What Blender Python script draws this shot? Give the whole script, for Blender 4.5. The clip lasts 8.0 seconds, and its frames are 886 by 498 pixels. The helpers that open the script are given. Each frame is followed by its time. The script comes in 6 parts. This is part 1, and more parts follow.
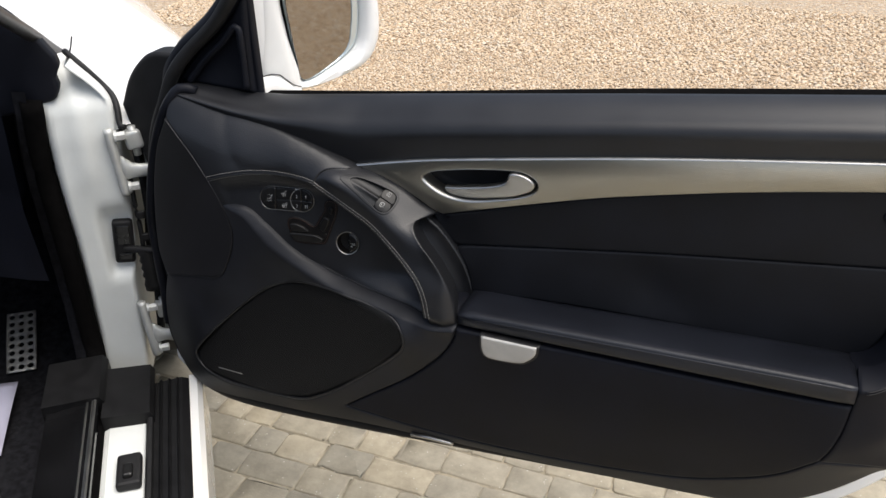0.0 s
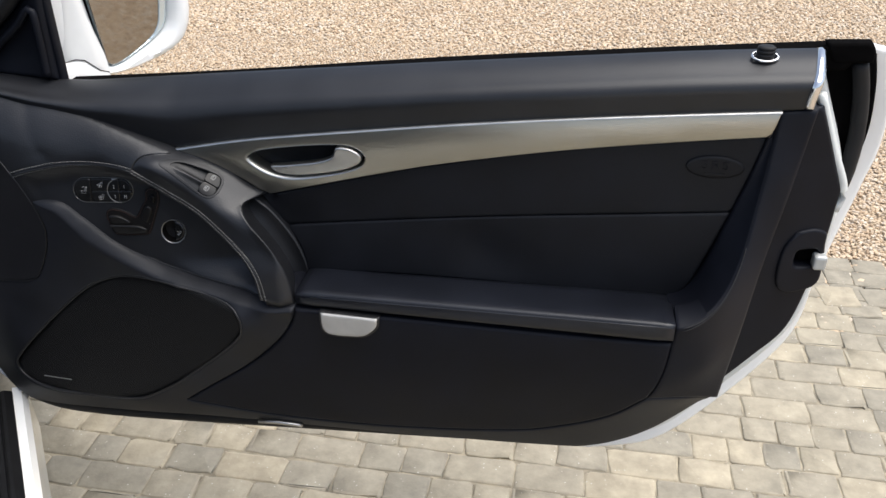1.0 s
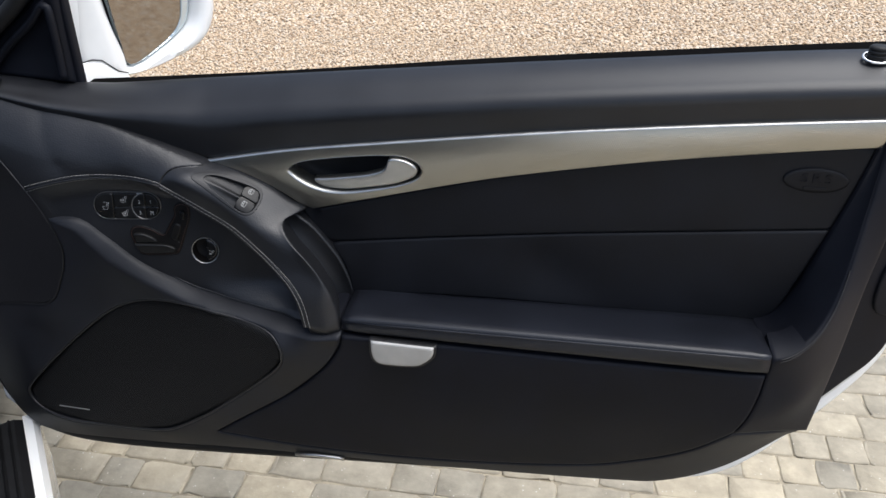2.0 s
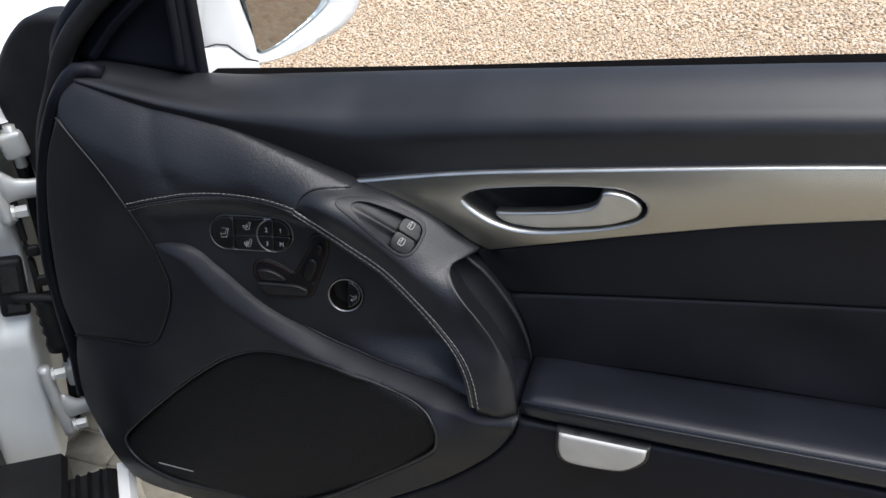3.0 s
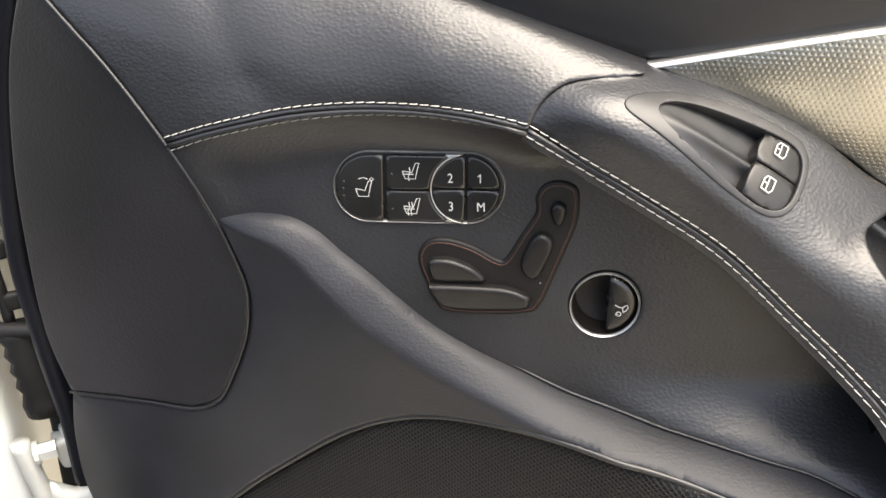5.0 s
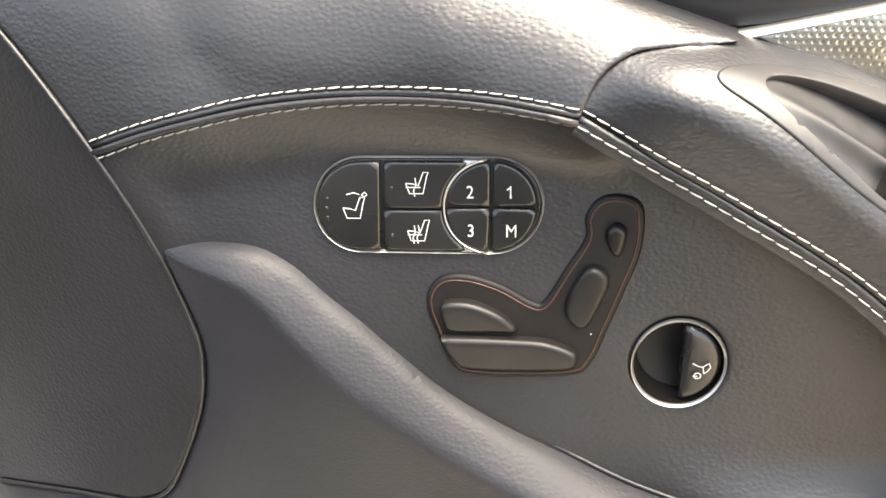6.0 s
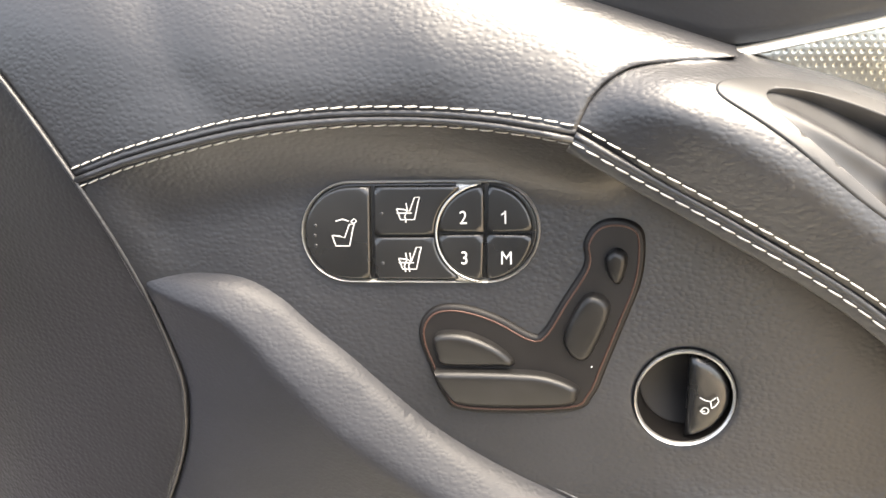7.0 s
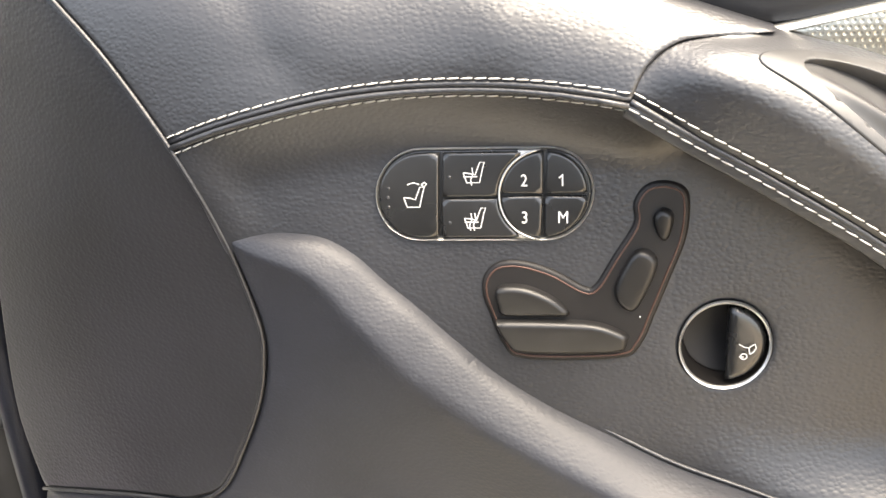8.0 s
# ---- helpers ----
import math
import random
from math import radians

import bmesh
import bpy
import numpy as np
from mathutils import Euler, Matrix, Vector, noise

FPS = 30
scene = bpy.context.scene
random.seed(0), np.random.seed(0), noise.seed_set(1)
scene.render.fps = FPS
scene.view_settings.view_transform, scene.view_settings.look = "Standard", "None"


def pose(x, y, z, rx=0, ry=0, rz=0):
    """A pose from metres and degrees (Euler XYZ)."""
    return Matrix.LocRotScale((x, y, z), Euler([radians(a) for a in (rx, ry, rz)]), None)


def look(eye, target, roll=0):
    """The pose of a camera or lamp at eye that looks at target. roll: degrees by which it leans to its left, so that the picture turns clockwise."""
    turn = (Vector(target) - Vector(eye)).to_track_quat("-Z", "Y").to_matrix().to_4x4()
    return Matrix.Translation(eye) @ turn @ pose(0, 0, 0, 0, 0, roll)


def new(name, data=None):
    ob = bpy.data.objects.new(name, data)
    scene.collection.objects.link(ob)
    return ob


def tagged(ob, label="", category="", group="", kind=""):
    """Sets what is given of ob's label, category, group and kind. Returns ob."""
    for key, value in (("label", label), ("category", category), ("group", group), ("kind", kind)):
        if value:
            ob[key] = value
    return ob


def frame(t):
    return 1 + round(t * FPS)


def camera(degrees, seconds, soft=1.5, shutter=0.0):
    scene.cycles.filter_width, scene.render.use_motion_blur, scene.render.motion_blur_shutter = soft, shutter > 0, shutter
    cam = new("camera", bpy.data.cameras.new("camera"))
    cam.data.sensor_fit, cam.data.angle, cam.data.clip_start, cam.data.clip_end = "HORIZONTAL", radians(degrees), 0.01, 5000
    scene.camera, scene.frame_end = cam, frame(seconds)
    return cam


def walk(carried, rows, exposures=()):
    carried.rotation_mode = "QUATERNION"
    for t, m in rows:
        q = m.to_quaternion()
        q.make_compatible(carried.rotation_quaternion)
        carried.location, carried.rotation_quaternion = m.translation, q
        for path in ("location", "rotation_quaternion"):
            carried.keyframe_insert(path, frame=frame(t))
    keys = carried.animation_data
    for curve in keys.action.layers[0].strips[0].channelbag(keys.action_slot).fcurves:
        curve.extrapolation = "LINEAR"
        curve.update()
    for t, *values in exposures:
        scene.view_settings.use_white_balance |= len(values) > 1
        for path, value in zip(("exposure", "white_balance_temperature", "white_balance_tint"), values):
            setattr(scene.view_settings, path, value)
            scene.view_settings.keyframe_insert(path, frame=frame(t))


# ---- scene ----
from mathutils.geometry import delaunay_2d_cdt as delaunay

cam = camera(54.7, 8.0)
PATH = [
    (0, (0.563, -1.047, 1.387), (-0.09, 0.556, 0.385), -1.4),
    (0.5, (0.575, -1.053, 1.385), (0.123, 0.606, 0.363), -0.4),
    (1, (0.578, -1.053, 1.374), (0.282, 0.631, 0.337), 0.1),
    (1.2, (0.567, -1.049, 1.374), (0.314, 0.636, 0.327), 0.4),
    (2.3, (0.419, -0.876, 1.331), (0.128, 0.791, 0.265), 0.1),
    (2.5, (0.392, -0.818, 1.317), (0.033, 0.832, 0.244), -0.4),
    (3, (0.301, -0.699, 1.256), (-0.19, 0.91, 0.175), -1.0),
    (3.5, (0.193, -0.611, 1.186), (-0.365, 0.975, 0.103), -1.7),
    (4, (0.105, -0.54, 1.113), (-0.44, 1.072, 0.062), -1.6),
    (4.5, (0.069, -0.469, 1.059), (-0.467, 1.126, -0.021), -2.4),
    (5, (0.014, -0.409, 0.998), (-0.469, 1.225, -0.049), -2.6),
    (5.2, (-0.002, -0.386, 0.986), (-0.47, 1.26, -0.049), -2.5),
    (6.3, (-0.019, -0.313, 0.911), (-0.532, 1.42, 0.057), -2.8),
    (6.5, (-0.016, -0.311, 0.905), (-0.535, 1.437, 0.084), -2.8),
    (7, (-0.016, -0.317, 0.909), (-0.54, 1.457, 0.148), -3.0),
    (7.5, (-0.023, -0.331, 0.913), (-0.556, 1.442, 0.156), -3.2),
    (8, (-0.028, -0.358, 0.907), (-0.569, 1.413, 0.15), -3.2),
]
EXPOSURES = [(0.0, 0.9, 6600, 10), (1.2, 0.93, 6250, 10), (2.5, 0.95, 6100, 10), (3.5, 1.4, 6150, 10), (4.0, 1.77, 6500, 10), (4.5, 1.93, 6950, 10), (5.0, 2.87, 7300, 10), (5.2, 3.05, 7450, 10), (6.3, 3.82, 7800, 10), (8.0, 3.95, 7800, 10)]
walk(cam, [(t, look(eye, target, roll)) for t, eye, target, roll in PATH], EXPOSURES)

# ---- light: a bright, thinly overcast day ----
world = bpy.data.worlds.new("sky")
scene.world = world
world.use_nodes = True
sky = world.node_tree.nodes.new("ShaderNodeTexSky")
sky.sky_type, sky.sun_disc = "NISHITA", False
SUN_AZIMUTH, SUN_HEIGHT = 88.0, 69.0
sky.sun_elevation, sky.sun_rotation = radians(SUN_HEIGHT), radians(SUN_AZIMUTH)
sky.air_density, sky.dust_density, sky.ozone_density = 1.0, 3.0, 1.0
background = world.node_tree.nodes["Background"]
background.inputs["Strength"].default_value = 0.11
haze = world.node_tree.nodes.new("ShaderNodeHueSaturation")
haze.inputs["Saturation"].default_value = 0.75
world.node_tree.links.new(sky.outputs[0], haze.inputs["Color"])
world.node_tree.links.new(haze.outputs[0], background.inputs["Color"])
sun = new("sun", bpy.data.lights.new("sun", "SUN"))
sun.data.energy, sun.data.angle, sun.data.color = 2.2, radians(60), (1.0, 0.96, 0.9)
SUN_FROM = Vector((math.sin(radians(SUN_AZIMUTH)) * math.cos(radians(SUN_HEIGHT)), math.cos(radians(SUN_AZIMUTH)) * math.cos(radians(SUN_HEIGHT)), math.sin(radians(SUN_HEIGHT))))
sun.matrix_world = look(SUN_FROM * 20, (0, 0, 0))

# ---- materials ----


def material(name, colour, rough=0.5, metal=0.0, spec=0.5, coat=0.0):
    m = bpy.data.materials.new(name)
    m.use_nodes = True
    b = m.node_tree.nodes["Principled BSDF"]
    b.inputs["Base Color"].default_value = (*colour, 1)
    b.inputs["Roughness"].default_value = rough
    b.inputs["Metallic"].default_value = metal
    b.inputs["Specular IOR Level"].default_value = spec
    b.inputs["Coat Weight"].default_value = coat
    return m


def node(m, kind, **values):
    n = m.node_tree.nodes.new(kind)
    for key, value in values.items():
        n.inputs[key].default_value = value
    return n


def wire(m, a, out, b, into):
    m.node_tree.links.new(a.outputs[out], b.inputs[into])


def coords(m, scale=(1, 1, 1)):
    """Object coordinates, scaled."""
    c = m.node_tree.nodes.new("ShaderNodeTexCoord")
    p = node(m, "ShaderNodeMapping", Scale=scale)
    wire(m, c, "Object", p, "Vector")
    return p


def vary(m, colour_a, colour_b, scale, rough=None, detail=4.0):
    """Two tones of the base colour, and of the roughness, by a soft noise."""
    b = m.node_tree.nodes["Principled BSDF"]
    n = node(m, "ShaderNodeTexNoise", Scale=scale, Detail=detail)
    wire(m, coords(m), "Vector", n, "Vector")
    r = m.node_tree.nodes.new("ShaderNodeValToRGB")
    r.color_ramp.elements[0].color, r.color_ramp.elements[1].color = (*colour_a, 1), (*colour_b, 1)
    r.color_ramp.elements[0].position, r.color_ramp.elements[1].position = 0.35, 0.68
    wire(m, n, "Fac", r, "Fac")
    wire(m, r, "Color", b, "Base Color")
    if rough:
        q = node(m, "ShaderNodeMapRange")
        q.inputs["To Min"].default_value, q.inputs["To Max"].default_value = rough
        wire(m, n, "Fac", q, "Value")
        wire(m, q, "Result", b, "Roughness")
    return r


def bump(m, height, out, distance, strength=1.0, previous=None):
    n = node(m, "ShaderNodeBump", Strength=strength, Distance=distance)
    wire(m, height, out, n, "Height")
    if previous:
        wire(m, previous, "Normal", n, "Normal")
    wire(m, n, "Normal", m.node_tree.nodes["Principled BSDF"], "Normal")
    return n


def grained(name, colour, rough, cell, depth, tone=1.25, spec=0.5):
    """Grained leather or vinyl: pebbles between creases, of that cell size in metres."""
    m = material(name, colour, rough, spec=spec)
    dark, light = tuple(c / tone for c in colour), tuple(c * tone for c in colour)
    vary(m, dark, light, 14.0, (rough - 0.05, rough + 0.07))
    p = coords(m)
    wob = node(m, "ShaderNodeTexNoise", Scale=0.45 / cell, Detail=1.0)
    wire(m, p, "Vector", wob, "Vector")
    mix = m.node_tree.nodes.new("ShaderNodeVectorMath")
    mix.operation = "MULTIPLY_ADD"
    mix.inputs[1].default_value = (cell * 0.55,) * 3
    wire(m, wob, "Color", mix, 0)
    wire(m, p, "Vector", mix, 2)
    flat = node(m, "ShaderNodeMapping")
    flat.inputs["Scale"].default_value = (0.82, 1.0, 1.15)
    wire(m, mix, "Vector", flat, "Vector")
    v = node(m, "ShaderNodeTexVoronoi", Scale=1.0 / cell)
    v.feature = "SMOOTH_F1"
    v.inputs["Smoothness"].default_value = 0.22
    wire(m, flat, "Vector", v, "Vector")
    r = node(m, "ShaderNodeMapRange")
    r.inputs["From Min"].default_value, r.inputs["From Max"].default_value = 0.75, 0.12
    r.interpolation_type = "SMOOTHSTEP"
    wire(m, v, "Distance", r, "Value")
    fold = node(m, "ShaderNodeTexNoise", Scale=60.0, Detail=3.0)
    wire(m, p, "Vector", fold, "Vector")
    bump(m, r, "Result", depth, 1.0, bump(m, fold, "Fac", 0.0005, 0.03))
    return m


def dotted(name, colour, rough, metal, pitch, depth, hole=None, inner=0.2, outer=0.48):
    """A sheet with a regular pattern of dimples in its own plane; hole: their colour where they go through."""
    m = material(name, colour, rough, metal)
    p = coords(m, (1.0, 0.0, 1.15))
    turn = node(m, "ShaderNodeMapping")
    turn.inputs["Rotation"].default_value = (0, radians(45), 0)
    wire(m, p, "Vector", turn, "Vector")
    v = node(m, "ShaderNodeTexVoronoi", Scale=1.0 / pitch, Randomness=0.0)
    wire(m, turn, "Vector", v, "Vector")
    r = node(m, "ShaderNodeMapRange")
    r.inputs["From Min"].default_value, r.inputs["From Max"].default_value = inner, outer
    wire(m, v, "Distance", r, "Value")
    bump(m, r, "Result", depth, 1.0)
    if hole:
        q = node(m, "ShaderNodeMix")
        q.data_type = "RGBA"
        q.inputs[6].default_value, q.inputs[7].default_value = (*hole, 1), (*colour, 1)
        wire(m, r, "Result", q, 0)
        wire(m, q, 2, m.node_tree.nodes["Principled BSDF"], "Base Color")
    return m


def dimpled(name, colour, rough, pitch, depth):
    """Metal sheet with a honeycomb of small dimples in its x, z plane: three crossed waves."""
    m = material(name, colour, rough, 1.0)
    p = coords(m)
    total = None
    for turn in (30, 90, 150):
        k = 4 * math.pi / (math.sqrt(3) * pitch)
        dot = m.node_tree.nodes.new("ShaderNodeVectorMath")
        dot.operation = "DOT_PRODUCT"
        dot.inputs[1].default_value = (k * math.cos(radians(turn)), 0, k * math.sin(radians(turn)))
        wire(m, p, "Vector", dot, 0)
        wave = m.node_tree.nodes.new("ShaderNodeMath")
        wave.operation = "COSINE"
        wire(m, dot, "Value", wave, 0)
        if total is None:
            total = wave
            continue
        both = m.node_tree.nodes.new("ShaderNodeMath")
        wire(m, total, 0, both, 0)
        wire(m, wave, 0, both, 1)
        total = both
    r = node(m, "ShaderNodeMapRange")
    r.inputs["From Min"].default_value, r.inputs["From Max"].default_value = 2.6, 0.0
    wire(m, total, 0, r, "Value")
    bump(m, r, "Result", depth, 1.0)
    smear = node(m, "ShaderNodeTexNoise", Scale=9.0, Detail=3.0)
    wire(m, coords(m, (0.5, 1, 3)), "Vector", smear, "Vector")
    q = node(m, "ShaderNodeMapRange")
    q.inputs["To Min"].default_value, q.inputs["To Max"].default_value = rough - 0.05, rough + 0.07
    wire(m, smear, "Fac", q, "Value")
    wire(m, q, "Result", m.node_tree.nodes["Principled BSDF"], "Roughness")
    return m


def speckled(name, colour, rough, scale, depth, tone=1.3, metal=0.0, spec=0.5):
    m = material(name, colour, rough, metal, spec)
    vary(m, tuple(c / tone for c in colour), tuple(min(1, c * tone) for c in colour), scale / 12, (max(0.02, rough - 0.06), rough + 0.08))
    n = node(m, "ShaderNodeTexNoise", Scale=scale, Detail=3.0)
    wire(m, coords(m), "Vector", n, "Vector")
    bump(m, n, "Fac", depth, 0.6)
    return m


LEATHER = grained("black grained leather", (0.0089, 0.0094, 0.0112), 0.42, 0.0019, 0.00008, spec=0.5)
ROLL = grained("soft black leather roll", (0.0089, 0.0094, 0.0112), 0.42, 0.0018, 0.00002, spec=0.5)
# Smoother leather of the inserts, taken darker to hold the shade on them.
SMOOTH_SHADED = grained("smooth black leather, shade in its colour", (0.0052, 0.0058, 0.0080), 0.52, 0.0013, 0.00004, spec=0.24)
LID = grained("navy-black armrest leather", (0.0066, 0.0078, 0.0120), 0.40, 0.0015, 0.00005, spec=0.5)
# Brown-black plastic taken darker, with the shade of recesses in its colour.
RECESS_SHADE = speckled("brown-black switch plastic, recess shade in its colour", (0.0050, 0.0043, 0.0040), 0.5, 900, 0.00003, spec=0.22)
# Rubber seals, and the sheets that stand for shade in open gaps.
SEAL_AND_SHADE = speckled("near-black for seals and shaded gaps", (0.0032, 0.003, 0.003), 0.95, 900, 0.0002, spec=0.03)
VINYL = grained("black fine-grained vinyl", (0.0052, 0.0060, 0.0096), 0.5, 0.0011, 0.00006, spec=0.18)
LINING = grained("black moulded lining", (0.0098, 0.0108, 0.0142), 0.52, 0.0018, 0.00006, spec=0.31)
HIDE = grained("soft black hide", (0.0072, 0.0074, 0.0088), 0.48, 0.0022, 0.00010, spec=0.43)
SATIN = speckled("satin black plastic", (0.011, 0.011, 0.0115), 0.42, 900, 0.00005)
MOULDED = speckled("matt black switch plastic", (0.0085, 0.0088, 0.0098), 0.48, 1400, 0.00004, spec=0.42)
ROCKER = speckled("satin black rocker plastic", (0.0075, 0.0072, 0.0070), 0.36, 900, 0.00002, spec=0.28)
GLOSS = speckled("gloss black plastic", (0.008, 0.008, 0.008), 0.27, 300, 0.00002)
TREAD = speckled("polished black tread plate", (0.006, 0.006, 0.0065), 0.06, 120, 0.00001, spec=0.4)
RING = speckled("satin silver switch edging", (0.36, 0.355, 0.34), 0.38, 400, 0.00003, 1.08, 0.9)
# Greyer than the satin aluminium: the foot rest's shade is in this colour.
DIMMED_METAL = speckled("grey metal for silver corners and the shaded foot rest", (0.38, 0.38, 0.37), 0.5, 500, 0.00005, 1.15, 0.9)
SILL_BLACK = speckled("dull black sill plastic", (0.0065, 0.0065, 0.0070), 0.5, 500, 0.00006, spec=0.2)
RUBBER = speckled("black rubber", (0.009, 0.009, 0.0095), 0.6, 500, 0.0001, spec=0.3)
CARPET = speckled("black carpet", (0.012, 0.012, 0.014), 0.95, 900, 0.0015, 1.6, spec=0.1)
GRILLE = dotted("black speaker mesh", (0.013, 0.0136, 0.015), 0.6, 0.0, 0.0027, 0.0008, (0.0012, 0.0012, 0.0012), 0.36, 0.50)
GRILLE.node_tree.nodes["Principled BSDF"].inputs["Specular IOR Level"].default_value = 0.18
ALUMINIUM = dimpled("dimpled aluminium", (0.43, 0.415, 0.365), 0.31, 0.00265, 0.00010)
LACQUER = speckled("silver lacquer", (0.45, 0.44, 0.415), 0.4, 400, 0.00003, 1.08, 0.25)
SILVER = speckled("satin aluminium", (0.52, 0.515, 0.49), 0.36, 400, 0.00003, 1.08, 1.0)
CHROME = speckled("polished chrome", (0.75, 0.75, 0.75), 0.1, 100, 0.00001, 1.05, 1.0)
WHITE = speckled("white car paint", (0.80, 0.80, 0.78), 0.18, 60, 0.00005, 1.03)
WHITE.node_tree.nodes["Principled BSDF"].inputs["Coat Weight"].default_value = 0.6
# White paint taken greyer than the body's, with the shut's shade in it.
SHADED_WHITE = speckled("white paint, shade of the door shut in its colour", (0.62, 0.64, 0.62), 0.35, 120, 0.0002, 1.06)
STEEL = speckled("zinc-plated painted hinge steel", (0.52, 0.53, 0.51), 0.4, 200, 0.0002, 1.15, 0.3)
THREAD = speckled("off-white sewing thread", (0.26, 0.255, 0.24), 0.8, 3000, 0.0001)
DARK_THREAD = speckled("black sewing thread", (0.016, 0.017, 0.019), 0.7, 3000, 0.0001)
PRINT = material("white print", (0.37, 0.37, 0.36), 0.55)
AMBER = material("dark copper edge line", (0.06, 0.030, 0.022), 0.4, 0.5)
MIRROR = material("tinted mirror glass", (0.33, 0.31, 0.28), 0.03, 1.0)
# Pale blue puts the sky's reflection into the glass's curved edge.
SKY_GLASS = material("mirror glass edge, sky's reflection in its colour", (0.62, 0.70, 0.72), 0.12, 0.6)
PAPER = speckled("creased white paper", (0.52, 0.52, 0.66), 0.8, 60, 0.002, 1.05)

# ---- mesh helpers ----


def curve(points, step, closed=False):
    """A smooth line (Catmull-Rom) through points of any dimension, sampled at about that step."""
    p = [np.array(q, float) for q in points]
    if len(p) == 2 and not closed:
        n = max(1, round(float(np.linalg.norm(p[1] - p[0])) / step))
        return [p[0] + (p[1] - p[0]) * k / n for k in range(n + 1)]
    ring = [p[-1], *p, p[0], p[1]] if closed else [2 * p[0] - p[1], *p, 2 * p[-1] - p[-2]]
    out = []
    for a, b, c, d in zip(ring, ring[1:], ring[2:], ring[3:]):
        n = max(1, round(float(np.linalg.norm(c - b)) / step))
        for k in range(n):
            t = k / n
            out.append(0.5 * (2 * b + (c - a) * t + (2 * a - 5 * b + 4 * c - d) * t**2 + (3 * b - a - 3 * c + d) * t**3))
    return out if closed else out + [p[-1]]


def chain(lines, step):
    """A closed outline out of smooth lines that meet at corners."""
    out = []
    for line in lines:
        for q in curve(line, step):
            if not out or np.linalg.norm(q - out[-1]) > 1e-5:
                out.append(q)
    return np.array(out[:-1] if np.linalg.norm(out[0] - out[-1]) < 1e-5 else out)


def within(loop, pts):
    """Which points lie inside the closed loop (both in the plane)."""
    a, b = loop, np.roll(loop, -1, 0)
    x, z = pts[:, None, 0], pts[:, None, 1]
    cross = (a[None, :, 1] > z) != (b[None, :, 1] > z)
    at = (b[:, 0] - a[:, 0]) * (z - a[:, 1]) / np.where(b[:, 1] == a[:, 1], 1e-12, b[:, 1] - a[:, 1]) + a[:, 0]
    return (cross & (x < at)).sum(1) % 2 == 1


def reach(loop, pts):
    """Distance from points to the closed loop."""
    a, d = loop, np.roll(loop, -1, 0) - loop
    out = []
    for s in range(0, len(pts), 1500):
        r = pts[s : s + 1500, None] - a
        t = np.clip((r * d).sum(2) / np.maximum((d * d).sum(1), 1e-14), 0, 1)
        out.append(np.sqrt(((r - d * t[..., None]) ** 2).sum(2).min(1)))
    return np.concatenate(out) if out else np.zeros(0)


def along(line, pts):
    """Distance from points to an open line, and how far along it (0 to 1) the nearest place is."""
    a, d = line[:-1], np.diff(line, axis=0)
    run = np.r_[0, np.cumsum(np.linalg.norm(d, axis=1))]
    far, at = [], []
    for s in range(0, len(pts), 1500):
        r = pts[s : s + 1500, None] - a
        t = np.clip((r * d).sum(2) / np.maximum((d * d).sum(1), 1e-14), 0, 1)
        g = np.sqrt(((r - d * t[..., None]) ** 2).sum(2))
        k = g.argmin(1)
        i = np.arange(len(k))
        far.append(g[i, k])
        at.append((run[k] + t[i, k] * (run[k + 1] - run[k])) / run[-1])
    return np.concatenate(far), np.concatenate(at)


def membrane(xz, y):
    """A smooth sheet y(x, z) through the given heights (thin plate)."""
    xz, y = np.array(xz, float), np.array(y, float)

    def kernel(p):
        r2 = ((p[:, None] - xz) ** 2).sum(2)
        return 0.5 * r2 * np.log(r2 + 1e-12)

    n = len(xz)
    m = np.zeros((n + 3, n + 3))
    m[:n, :n] = kernel(xz) + 1e-6 * np.eye(n)
    m[:n, n], m[:n, n + 1 :] = 1, xz
    m[n, :n], m[n + 1 :, :n] = 1, xz.T
    w = np.linalg.solve(m, np.r_[y, 0, 0, 0])
    return lambda p: kernel(p) @ w[:n] + w[n] + p @ w[n + 1 :]


def link(name, verts, faces, mat, parent=None, label="", smooth=True, kind=""):
    me = bpy.data.meshes.new(name)
    me.from_pydata([tuple(map(float, v)) for v in verts], [], faces)
    me.materials.append(mat)
    if smooth:
        me.shade_smooth()
    ob = new(name, me)
    ob.parent = parent
    return tagged(ob, label, kind=kind)


def part(name, bm, mat, parent=None, label="", smooth=False):
    bmesh.ops.recalc_face_normals(bm, faces=bm.faces)
    me = bpy.data.meshes.new(name)
    bm.to_mesh(me)
    bm.free()
    me.materials.append(mat)
    if smooth:
        me.shade_smooth()
    ob = new(name, me)
    ob.parent = parent
    return tagged(ob, label)


def shoulder(t):
    """A rounded shoulder from 0 to 1 that stops just short of upright."""
    return (1 - np.sqrt(1 - (0.95 * t) ** 2)) / (1 - math.sqrt(1 - 0.95**2))


